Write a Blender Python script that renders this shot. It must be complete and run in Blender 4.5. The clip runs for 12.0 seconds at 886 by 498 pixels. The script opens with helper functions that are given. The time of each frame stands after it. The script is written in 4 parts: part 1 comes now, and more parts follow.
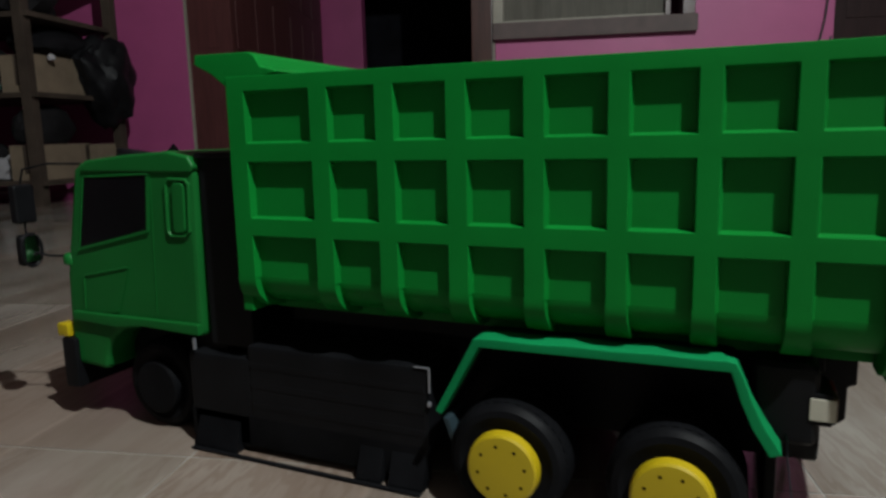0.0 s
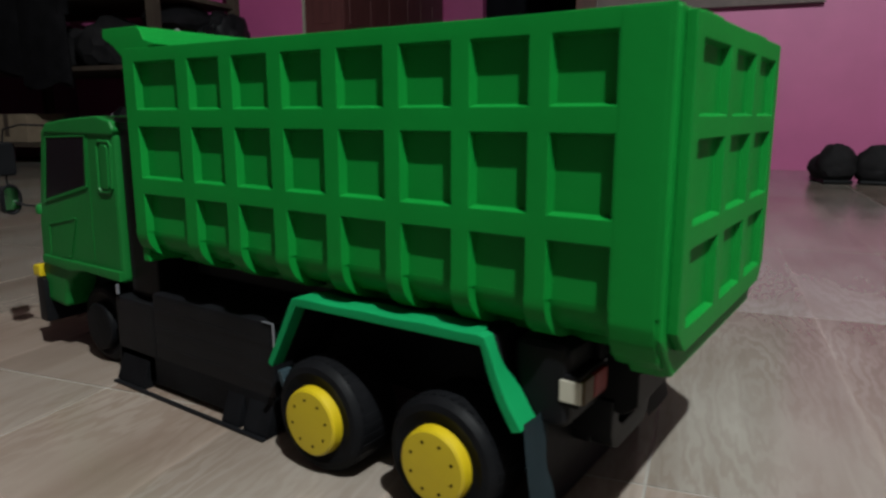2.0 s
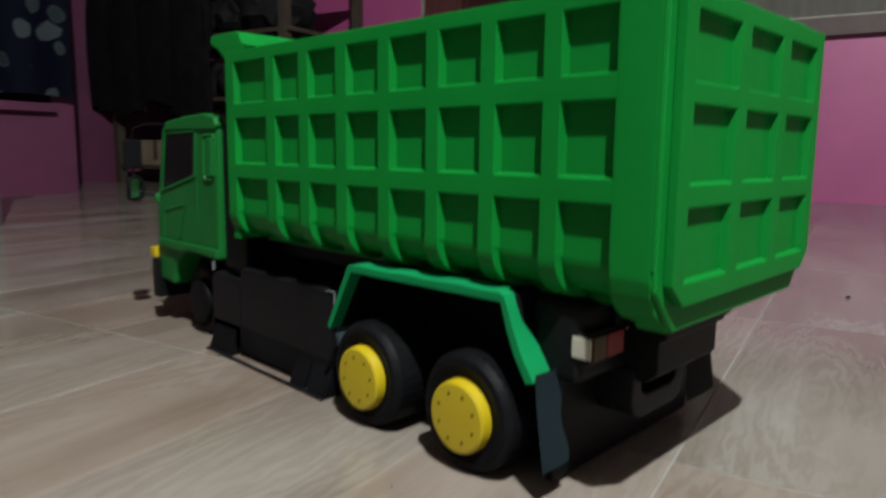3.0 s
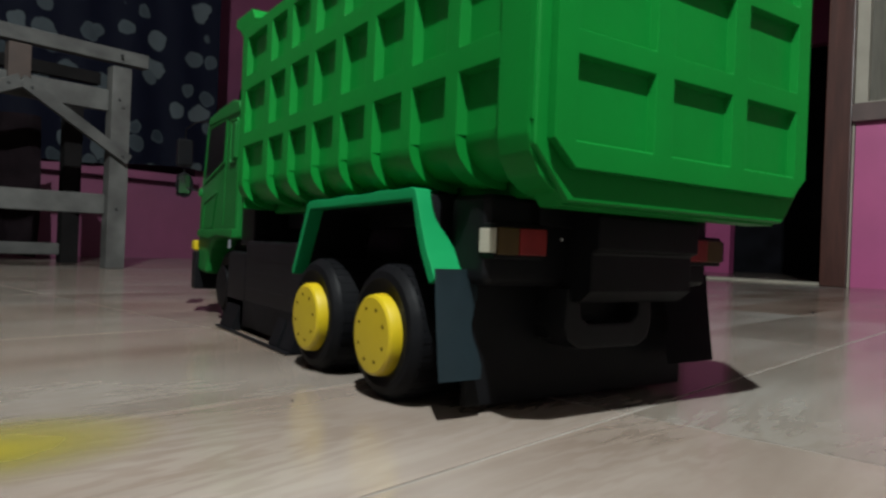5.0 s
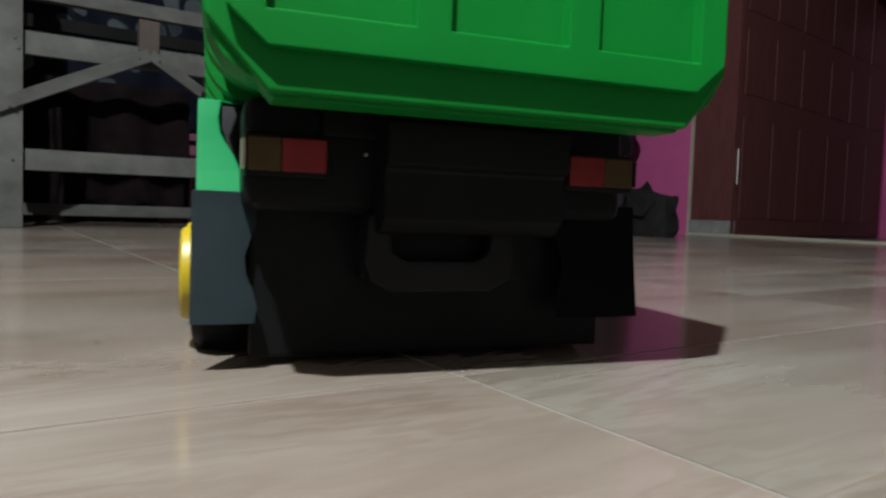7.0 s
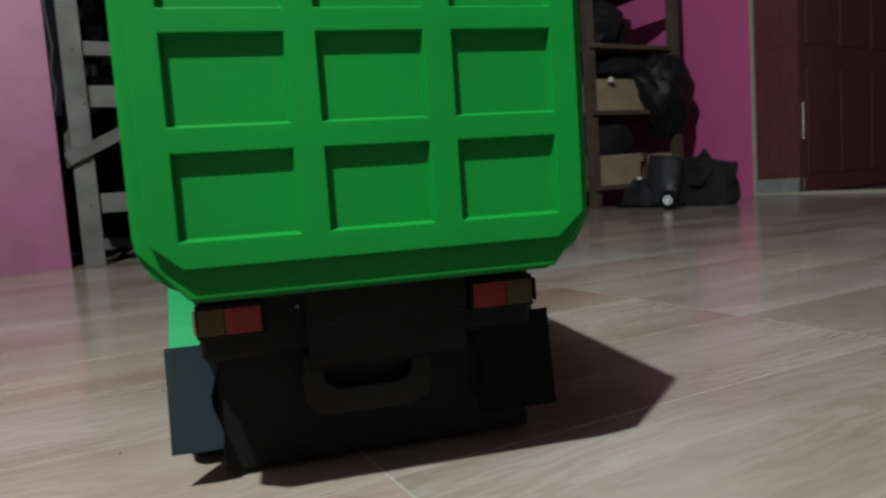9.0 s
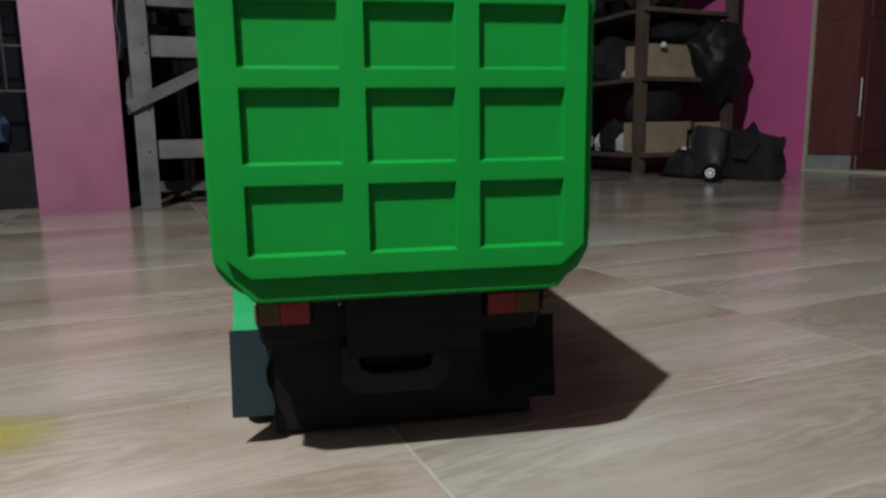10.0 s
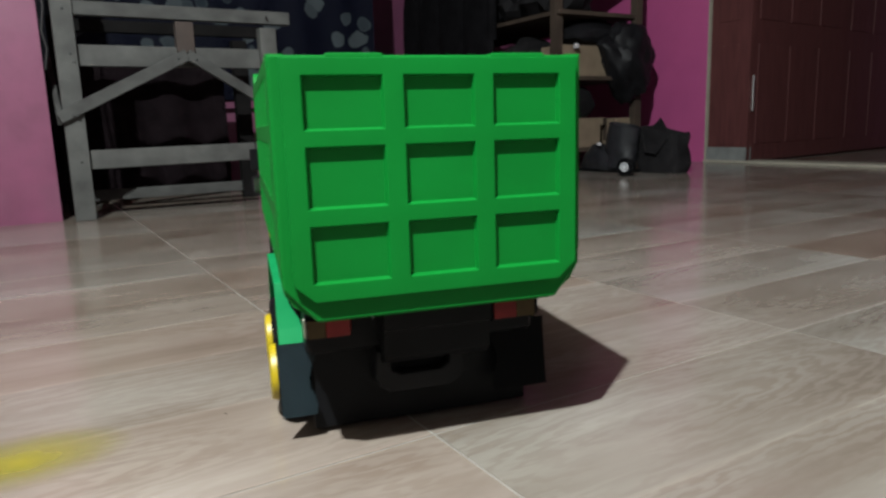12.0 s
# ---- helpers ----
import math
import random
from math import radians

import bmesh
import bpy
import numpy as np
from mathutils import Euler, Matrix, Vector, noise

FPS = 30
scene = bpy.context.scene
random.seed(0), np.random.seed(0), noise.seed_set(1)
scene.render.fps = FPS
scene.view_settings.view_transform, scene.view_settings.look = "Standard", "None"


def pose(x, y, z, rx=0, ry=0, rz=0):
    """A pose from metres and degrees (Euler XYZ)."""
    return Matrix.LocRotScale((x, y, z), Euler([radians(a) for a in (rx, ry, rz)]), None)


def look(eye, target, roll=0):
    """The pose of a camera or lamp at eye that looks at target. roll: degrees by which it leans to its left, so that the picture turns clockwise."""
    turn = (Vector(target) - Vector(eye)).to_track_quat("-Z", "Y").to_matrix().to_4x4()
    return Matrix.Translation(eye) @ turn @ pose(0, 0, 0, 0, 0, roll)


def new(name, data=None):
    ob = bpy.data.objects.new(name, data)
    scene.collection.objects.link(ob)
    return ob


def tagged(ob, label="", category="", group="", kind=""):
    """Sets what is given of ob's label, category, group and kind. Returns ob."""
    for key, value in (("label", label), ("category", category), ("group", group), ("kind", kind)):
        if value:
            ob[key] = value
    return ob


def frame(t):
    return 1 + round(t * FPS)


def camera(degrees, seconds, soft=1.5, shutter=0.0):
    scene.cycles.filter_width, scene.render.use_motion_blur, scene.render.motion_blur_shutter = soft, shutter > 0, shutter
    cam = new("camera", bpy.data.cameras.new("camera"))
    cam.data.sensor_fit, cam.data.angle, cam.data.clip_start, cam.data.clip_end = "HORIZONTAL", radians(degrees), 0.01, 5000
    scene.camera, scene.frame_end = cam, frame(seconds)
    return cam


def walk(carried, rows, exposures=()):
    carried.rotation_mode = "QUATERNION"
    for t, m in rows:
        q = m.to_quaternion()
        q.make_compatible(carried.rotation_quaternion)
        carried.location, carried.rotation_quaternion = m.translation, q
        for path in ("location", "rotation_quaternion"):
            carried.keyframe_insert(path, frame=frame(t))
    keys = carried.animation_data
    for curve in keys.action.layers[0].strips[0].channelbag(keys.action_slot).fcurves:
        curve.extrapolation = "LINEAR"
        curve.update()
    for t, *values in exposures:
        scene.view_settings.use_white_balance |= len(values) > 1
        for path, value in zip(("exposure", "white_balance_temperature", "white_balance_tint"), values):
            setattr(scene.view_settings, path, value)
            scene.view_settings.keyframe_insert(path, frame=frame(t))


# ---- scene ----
cam = camera(65.4, 12.0, soft=2.6, shutter=0.5)
PATH = [
    (0, (-0.11, -0.487, 0.306), (-0.939, 1.305, -0.015), -1.4),
    (0.5, (-0.053, -0.473, 0.300), (-0.949, 1.275, -0.077), -0.6),
    (1, (-0.011, -0.446, 0.286), (-0.93, 1.301, -0.038), 0.3),
    (1.5, (0.035, -0.411, 0.283), (-1.002, 1.267, -0.045), -0.9),
    (2, (0.121, -0.38, 0.299), (-1.033, 1.208, -0.083), -0.1),
    (2.5, (0.168, -0.368, 0.308), (-1.081, 1.162, -0.01), -0.4),
    (3, (0.205, -0.381, 0.255), (-1.213, 1.001, -0.028), 0.6),
    (3.2, (0.217, -0.371, 0.224), (-1.246, 0.963, -0.061), 0.1),
    (4.8, (0.280, -0.254, 0.108), (-1.403, 0.830, 0.122), 2.5),
    (5, (0.285, -0.240, 0.110), (-1.394, 0.848, 0.113), 2.3),
    (5.5, (0.308, -0.191, 0.093), (-1.480, 0.706, 0.107), 2.6),
    (6, (0.318, -0.124, 0.087), (-1.523, 0.656, 0.060), 3.2),
    (6.5, (0.304, -0.051, 0.091), (-1.554, 0.684, -0.004), 1.6),
    (7, (0.306, 0.004, 0.090), (-1.585, 0.648, -0.014), 1.9),
    (7.2, (0.297, 0.020, 0.090), (-1.591, 0.676, -0.008), 2.7),
    (8.8, (0.389, 0.086, 0.187), (-1.545, 0.568, 0.017), -3.4),
    (9, (0.402, 0.086, 0.194), (-1.544, 0.508, 0.014), -3.9),
    (9.5, (0.419, 0.084, 0.201), (-1.543, 0.392, -0.036), -2.2),
    (10, (0.479, 0.086, 0.253), (-1.472, 0.385, -0.072), -0.8),
    (10.5, (0.514, 0.093, 0.292), (-1.439, 0.376, -0.031), -2.7),
    (11, (0.523, 0.096, 0.3), (-1.425, 0.437, 0.005), -2.3),
    (11.5, (0.549, 0.054, 0.293), (-1.372, 0.502, -0.034), -1.4),
    (12, (0.566, -0.022, 0.299), (-1.328, 0.513, -0.053), -1.8),
]
walk(cam, [(t, look(eye, target, roll)) for t, eye, target, roll in PATH],
     exposures=((0.0, 0.02), (1.0, 0.14), (2.5, 0.5), (5.5, 0.69), (7.0, 0.77), (9.5, 0.72), (12.0, 0.93)))

# ---- light ----
world = bpy.data.worlds.new("night")
scene.world = world
world.use_nodes = True
world.node_tree.nodes["Background"].inputs[0].default_value = (0.35, 0.4, 0.55, 1)
world.node_tree.nodes["Background"].inputs[1].default_value = 0.004
LAMP = Vector((1.02, -0.71, 2.71))
lamp_data = bpy.data.lights.new("bulb_light", "POINT")
lamp_data.energy, lamp_data.color, lamp_data.shadow_soft_size = 470, (0.905, 0.98, 0.985), 0.03
new("bulb_light", lamp_data).location = LAMP - Vector((0, 0, 0.1))

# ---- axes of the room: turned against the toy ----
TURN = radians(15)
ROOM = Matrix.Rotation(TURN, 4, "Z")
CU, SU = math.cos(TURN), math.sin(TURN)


def uv(u, v, z=0.0):
    return Vector((CU * u - SU * v, SU * u + CU * v, z))


# ---- materials ----
def material(name, base, rough=0.5, vary=0.12, scale=8.0, bump=0.0, bump_scale=60.0, metal=0.0, second=None, second_scale=2.5,
             coat=0.0, spec=0.5, stretch=(1, 1, 1), rough_vary=0.08):
    m = bpy.data.materials.new(name)
    m.use_nodes = True
    nt = m.node_tree
    b = nt.nodes["Principled BSDF"]
    b.inputs["Roughness"].default_value, b.inputs["Metallic"].default_value = rough, metal
    b.inputs["Coat Weight"].default_value, b.inputs["Specular IOR Level"].default_value = coat, spec
    co = nt.nodes.new("ShaderNodeTexCoord")
    mp = nt.nodes.new("ShaderNodeMapping")
    mp.inputs["Scale"].default_value = stretch
    nt.links.new(co.outputs["Object"], mp.inputs[0])

    def noise_node(s, detail=6.0):
        n = nt.nodes.new("ShaderNodeTexNoise")
        n.inputs["Scale"].default_value, n.inputs["Detail"].default_value = s, detail
        nt.links.new(mp.outputs[0], n.inputs["Vector"])
        return n

    n1, n2 = noise_node(scale), noise_node(second_scale, 3.0)
    ramp = nt.nodes.new("ShaderNodeValToRGB")
    lo = [max(0.0, c * (1 - vary)) for c in base]
    hi = [min(1.0, c * (1 + vary)) for c in base]
    ramp.color_ramp.elements[0].position, ramp.color_ramp.elements[1].position = 0.3, 0.7
    ramp.color_ramp.elements[0].color, ramp.color_ramp.elements[1].color = (*lo, 1), (*hi, 1)
    nt.links.new(n1.outputs["Fac"], ramp.inputs[0])
    out = ramp.outputs[0]
    if second:
        r2 = nt.nodes.new("ShaderNodeMapRange")
        r2.inputs[1].default_value, r2.inputs[2].default_value = 0.5, 0.72
        nt.links.new(n2.outputs["Fac"], r2.inputs[0])
        mix = nt.nodes.new("ShaderNodeMix")
        mix.data_type = "RGBA"
        nt.links.new(r2.outputs[0], mix.inputs[0])
        nt.links.new(out, mix.inputs[6])
        mix.inputs[7].default_value = (*second, 1)
        out = mix.outputs[2]
    nt.links.new(out, b.inputs["Base Color"])
    rr = nt.nodes.new("ShaderNodeMapRange")
    rr.inputs[3].default_value, rr.inputs[4].default_value = max(0.02, rough - rough_vary), min(1, rough + rough_vary)
    nt.links.new(n2.outputs["Fac"], rr.inputs[0])
    nt.links.new(rr.outputs[0], b.inputs["Roughness"])
    if bump:
        n3 = noise_node(bump_scale)
        bn = nt.nodes.new("ShaderNodeBump")
        bn.inputs["Strength"].default_value, bn.inputs["Distance"].default_value = bump, 0.004
        nt.links.new(n3.outputs["Fac"], bn.inputs["Height"])
        nt.links.new(bn.outputs[0], b.inputs["Normal"])
    return m


GREEN = material("green_plastic", (0.0022, 0.141, 0.0182), 0.44, 0.07, 14, 0.06, 90, second=(0.0020, 0.123, 0.0154), spec=0.13)
CAB_GREEN = material("cab_green_plastic", (0.0060, 0.092, 0.0165), 0.42, 0.08, 14, 0.05, 90, second=(0.0054, 0.077, 0.0150), spec=0.13)
FENDER_GREEN = material("fender_green_plastic", (0.0022, 0.165, 0.050), 0.58, 0.08, 12, 0.05, 90, spec=0.12)
YELLOW = material("yellow_plastic", (0.350, 0.255, 0.0040), 0.4, 0.06, 20, 0.04, 80)
BLACK = material("black_plastic", (0.0048, 0.0049, 0.0056), 0.42, 0.3, 20, 0.03, 90, spec=0.11)
RUBBER = material("black_rubber", (0.0040, 0.0041, 0.0047), 0.5, 0.3, 30, 0.10, 120, spec=0.06)
FLAP = material("dark_teal_rubber", (0.0075, 0.0195, 0.0255), 0.6, 0.2, 20, 0.15, 60)
GLASS = material("dark_window_plastic", (0.0036, 0.0036, 0.0042), 0.3, 0.3, 20, spec=0.08)
RED = material("red_lamp_plastic", (0.150, 0.013, 0.013), 0.35, 0.25, 60, spec=0.2)
AMBER = material("amber_lamp_plastic", (0.052, 0.032, 0.010), 0.35, 0.25, 60, spec=0.2)
CLEAR = material("pale_lamp_plastic", (0.34, 0.315, 0.255), 0.4, 0.1, 60)
# Copy of the wall pink with the west side's shade put into it.
SHADED_PINK = material("shaded_pink_wall_paint", (0.1091, 0.0248, 0.0595), 0.6, 0.12, 5, 0.12, 40, second=(0.0843, 0.0198, 0.0546), second_scale=1.6)
# Wall pink made darker to stand for less lamp light, with paler scuffs.
PILLAR_PINK = material("dimmed_scuffed_pink_paint", (0.146, 0.034, 0.076), 0.55, 0.14, 9, 0.2, 30, second=(0.150, 0.046, 0.085), second_scale=4.0)
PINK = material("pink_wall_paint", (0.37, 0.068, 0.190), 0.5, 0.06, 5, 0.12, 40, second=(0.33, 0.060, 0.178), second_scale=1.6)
BROWN = material("dark_red_brown_wood", (0.076, 0.0255, 0.0250), 0.5, 0.18, 9, 0.1, 30, stretch=(6, 6, 0.5), spec=0.18)
DOORWAY_SHADE = material("doorway_shade_wood", (0.020, 0.009, 0.009), 0.55, 0.3, 9, 0.1, 30, stretch=(6, 6, 0.5), spec=0.15)
FRAME = material("varnished_brown_frame", (0.052, 0.018, 0.013), 0.35, 0.3, 9, 0.1, 30, stretch=(6, 6, 0.5))
GREYWOOD = material("weathered_pale_wood", (0.051, 0.051, 0.047), 0.75, 0.4, 11, 0.6, 25, second=(0.028, 0.027, 0.025), second_scale=5)
SHADEWOOD = material("shade_dark_wood", (0.0045, 0.004, 0.004), 0.85, 0.3, 11, 0.4, 25, spec=0.1)
SHELFWOOD = material("plain_brown_shelf_wood", (0.046, 0.033, 0.025), 0.7, 0.3, 9, 0.3, 25, spec=0.2)
CARD = material("brown_cardboard", (0.165, 0.122, 0.081), 0.8, 0.15, 12, 0.2, 40)
DARK = material("black_cloth", (0.0085, 0.0078, 0.0085), 0.85, 0.4, 14, 0.5, 30, spec=0.15)
PLASTICBAG = material("black_plastic_bag", (0.0068, 0.0066, 0.0075), 0.5, 0.4, 14, 0.25, 18, spec=0.13)
LEATHER = material("black_leather", (0.0125, 0.0130, 0.0150), 0.38, 0.4, 20, 0.4, 50)
UNSEEN_WALL = material("unseen_dull_wall", (0.11, 0.106, 0.10), 0.85, 0.2, 6, 0.3, 40)
STONE = material("grey_cement", (0.1389, 0.1438, 0.1389), 0.8, 0.2, 15, 0.3, 40)
CEIL = material("unseen_dark_ceiling", (0.085, 0.062, 0.050), 0.8, 0.08, 6, 0.1, 40)
GROUT = material("pale_grout", (0.188, 0.175, 0.155), 0.6, 0.2, 30, 0.2, 60, second=(0.128, 0.112, 0.097), second_scale=2.2)
BLUE = material("blue_cloth", (0.0060, 0.0115, 0.040), 0.7, 0.3, 14, 0.3, 30)
WHITE = material("white_cloth", (0.30, 0.285, 0.295), 0.8, 0.15, 14, 0.3, 30)
MINT = material("mint_cloth", (0.0595, 0.2083, 0.1686), 0.7, 0.2, 14, 0.3, 30)
CHROME = material("chrome", (0.8, 0.8, 0.82), 0.15, 0.03, 10, metal=1.0)
SILLPAINT = material("faded_brown_sill", (0.070, 0.044, 0.039), 0.6, 0.2, 12, 0.2, 40)
BENCH_SHADE = material("bench_shade_cloth", (0.0125, 0.0080, 0.0098), 0.9, 0.4, 10, 0.4, 30, spec=0.1)
DARKBOARD = material("dirty_grey_board", (0.041, 0.041, 0.038), 0.8, 0.4, 9, 0.6, 25, second=(0.022, 0.020, 0.019), second_scale=5, stretch=(1, 1, 1.6))
OLDBLOCK = material("old_brown_block", (0.034, 0.022, 0.017), 0.8, 0.3, 12, 0.4, 30)
WORNBLACK = material("worn_black_plastic", (0.0068, 0.0068, 0.0075), 0.42, 0.3, 25, 0.1, 80, spec=0.14)
# Near-black colour stands in for the unlit passage and back room.
UNLIT = material("unlit_dark_wall", (0.009, 0.009, 0.012), 0.9, 0.4, 5, 0.3, 30, spec=0.1)
JACKET = material("black_jacket_cloth", (0.0050, 0.0046, 0.0054), 0.9, 0.4, 14, 0.4, 30, spec=0.08)
DULLMETAL = material("dull_metal", (0.42, 0.44, 0.48), 0.35, 0.15, 60, metal=0.8)
HOLE = material("shaded_yellow_hole", (0.022, 0.014, 0.001), 0.6, 0.2, 40, spec=0.1)
SILVER = material("pale_silver_plastic", (0.55, 0.56, 0.58), 0.3, 0.1, 40)
CABLE = material("black_cable", (0.0080, 0.0080, 0.0080), 0.5, 0.2, 30)
PALE = material("pale_painted_wood", (0.2720, 0.2480, 0.2000), 0.6, 0.12, 8, 0.2, 20)
PALECURTAIN = material("pale_window_curtain", (0.200, 0.185, 0.152), 0.7, 0.15, 8, 0.3, 20, stretch=(8, 8, 0.6))


def tile_material():
    """Glazed wood-look tile: plank bands along v, with fine grain and knots."""
    m = bpy.data.materials.new("wood_look_floor_tile")
    m.use_nodes = True
    nt = m.node_tree
    N, L = nt.nodes, nt.links
    b = N["Principled BSDF"]
    co, info = N.new("ShaderNodeTexCoord"), N.new("ShaderNodeObjectInfo")
    off = N.new("ShaderNodeVectorMath")
    off.operation = "MULTIPLY_ADD"
    comb = N.new("ShaderNodeCombineXYZ")
    for k, f in enumerate((37.0, 91.0, 53.0)):
        mul = N.new("ShaderNodeMath")
        mul.operation = "MULTIPLY"
        L.new(info.outputs["Random"], mul.inputs[0])
        mul.inputs[1].default_value = f
        L.new(mul.outputs[0], comb.inputs[k])
    # three printed planks across each tile, each with its own tone and grain
    sep = N.new("ShaderNodeSeparateXYZ")
    L.new(co.outputs["Object"], sep.inputs[0])

    def calc(op, a, b=None, clamp=False):
        n = N.new("ShaderNodeMath")
        n.operation, n.use_clamp = op, clamp
        for k, v in enumerate((a, b)):
            if v is None:
                continue
            if isinstance(v, (int, float)):
                n.inputs[k].default_value = v
            else:
                L.new(v, n.inputs[k])
        return n.outputs[0]

    across = calc("DIVIDE", sep.outputs[0], 0.58 / 3)
    index = calc("FLOOR", across)
    inside = calc("FRACT", across)
    plank = N.new("ShaderNodeTexWhiteNoise")
    plank.noise_dimensions = "2D"
    key = N.new("ShaderNodeCombineXYZ")
    L.new(index, key.inputs[0])
    L.new(calc("MULTIPLY", info.outputs["Random"], 83.0), key.inputs[1])
    L.new(key.outputs[0], plank.inputs["Vector"])
    shift = N.new("ShaderNodeVectorMath")
    shift.operation = "MULTIPLY_ADD"
    L.new(plank.outputs["Color"], shift.inputs[0])
    shift.inputs[1].default_value = (31.0, 57.0, 11.0)
    L.new(co.outputs["Object"], shift.inputs[2])
    L.new(shift.outputs[0], off.inputs[0])
    off.inputs[1].default_value = (1, 1, 1)
    L.new(comb.outputs[0], off.inputs[2])

    def nz(scale, stretch, detail=5.0, distort=0.0):
        mp = N.new("ShaderNodeMapping")
        mp.inputs["Scale"].default_value = stretch
        L.new(off.outputs[0], mp.inputs[0])
        n = N.new("ShaderNodeTexNoise")
        n.inputs["Scale"].default_value, n.inputs["Detail"].default_value, n.inputs["Distortion"].default_value = scale, detail, distort
        L.new(mp.outputs[0], n.inputs["Vector"])
        return n

    bands = nz(3.2, (1.7, 0.13, 1), 3.0, 0.5)
    grain = nz(11.0, (2.4, 0.22, 1), 4.0, 1.0)
    cloud = nz(5.5, (1, 0.6, 1), 6.0)
    # cathedral grain: long ovals round the middle of each plank
    oval = N.new("ShaderNodeCombineXYZ")
    L.new(calc("MULTIPLY", calc("SUBTRACT", inside, 0.5), 0.193), oval.inputs[0])
    L.new(calc("MULTIPLY", calc("SUBTRACT", sep.outputs[1], calc("MULTIPLY", plank.outputs["Value"], 0.58)), 0.21), oval.inputs[1])
    L.new(plank.outputs["Value"], oval.inputs[2])
    rings = N.new("ShaderNodeTexWave")
    rings.wave_type, rings.rings_direction = "RINGS", "Z"
    for name, value in (("Scale", 24.0), ("Distortion", 9.0), ("Detail", 2.5), ("Detail Scale", 3.2), ("Detail Roughness", 0.62)):
        rings.inputs[name].default_value = value
    L.new(oval.outputs[0], rings.inputs["Vector"])
    edge = calc("MINIMUM", inside, calc("SUBTRACT", 1.0, inside))

    def ramp(src, p0, p1, c0, c1):
        r = N.new("ShaderNodeValToRGB")
        r.color_ramp.elements[0].position, r.color_ramp.elements[1].position = p0, p1
        r.color_ramp.elements[0].color, r.color_ramp.elements[1].color = (*c0, 1), (*c1, 1)
        L.new(src, r.inputs[0])
        return r

    last = ramp(bands.outputs["Fac"], 0.30, 0.70, (0.151, 0.130, 0.113), (0.228, 0.218, 0.203)).outputs[0]
    veil_noise = nz(6.0, (1, 0.5, 1), 3.0)
    veil = [ramp(rings.outputs["Fac"], 0.15, 0.85, (0.885, 0.852, 0.826), (1.045, 1.05, 1.05)),
            ramp(veil_noise.outputs["Fac"], 0.36, 0.62, (0.0, 0.0, 0.0), (1.0, 1.0, 1.0))]
    for r in (ramp(grain.outputs["Fac"], 0.35, 0.65, (0.92, 0.90, 0.88), (1.04, 1.03, 1.02)),
              ramp(cloud.outputs["Fac"], 0.3, 0.7, (0.75, 0.700, 0.660), (1.13, 1.145, 1.15)),
              veil[0],
              ramp(plank.outputs["Value"], 0.1, 0.9, (0.94, 0.855, 0.805), (1.03, 1.06, 1.07)),
              ramp(info.outputs["Random"], 0.15, 0.85, (1.0, 0.95, 0.925), (0.965, 1.0, 1.0)),
              ramp(edge, 0.0, 0.04, (1.20, 1.20, 1.20), (1.0, 1.0, 1.0))):
        mx = N.new("ShaderNodeMix")
        mx.data_type, mx.blend_type = "RGBA", "MULTIPLY"
        mx.inputs[0].default_value = 1.0
        if r is veil[0]:
            L.new(veil[1].outputs[0], mx.inputs[0])
        L.new(last, mx.inputs[6])
        L.new(r.outputs[0], mx.inputs[7])
        last = mx.outputs[2]
    L.new(last, b.inputs["Base Color"])
    rg = N.new("ShaderNodeMapRange")
    rg.inputs[3].default_value, rg.inputs[4].default_value = 0.10, 0.24
    L.new(cloud.outputs["Fac"], rg.inputs[0])
    L.new(rg.outputs[0], b.inputs["Roughness"])
    bn = N.new("ShaderNodeBump")
    bn.inputs["Strength"].default_value, bn.inputs["Distance"].default_value = 0.08, 0.002
    L.new(cloud.outputs["Fac"], bn.inputs["Height"])
    L.new(bn.outputs[0], b.inputs["Normal"])
    return m


TILE = tile_material()


# ---- mesh helpers ----
def thing(name, at, label, category, group="", turn=0.0):
    ob = new(name)
    ob.empty_display_size = 0.05
    ob.matrix_world = Matrix.Translation(at) @ Matrix.Rotation(turn, 4, "Z")
    return tagged(ob, label, category, group)


def finish(name, bm, mat, parent=None, label="", smooth=True):
    bmesh.ops.recalc_face_normals(bm, faces=bm.faces)
    me = bpy.data.meshes.new(name)
    bm.to_mesh(me)
    bm.free()
    if smooth:
        me.shade_smooth()
        me.set_sharp_from_angle(angle=radians(32))
    for mm in (mat if isinstance(mat, (list, tuple)) else [mat]):
        me.materials.append(mm)
    ob = new(name, me)
    if smooth and len(me.polygons) < 4000:
        wn = ob.modifiers.new("flat_faces", "WEIGHTED_NORMAL")
        wn.keep_sharp, wn.weight = True, 60
    if parent:
        ob.parent = parent
    if label:
        ob["label"] = label
    return ob


def part(name, bm, mat, parent, label=""):
    return finish(name, bm, mat, parent, label)


def bevel(bm, width, segments=2):
    if width:
        bmesh.ops.bevel(bm, geom=list(bm.edges), offset=width, segments=segments, affect="EDGES", profile=0.6, clamp_overlap=True)
    return bm


def add_box(bm, lo, hi, m=None):
    r = bmesh.ops.create_cube(bm, size=1.0)
    for v in r["verts"]:
        v.co = Vector([l + (c + 0.5) * (h - l) for c, l, h in zip(v.co, lo, hi)])
        if m:
            v.co = m @ v.co
    return r["verts"]


def box(lo, hi, bev=0.0, seg=2, m=None):
    bm = bmesh.new()
    add_box(bm, lo, hi, m)
    return bevel(bm, bev, seg)


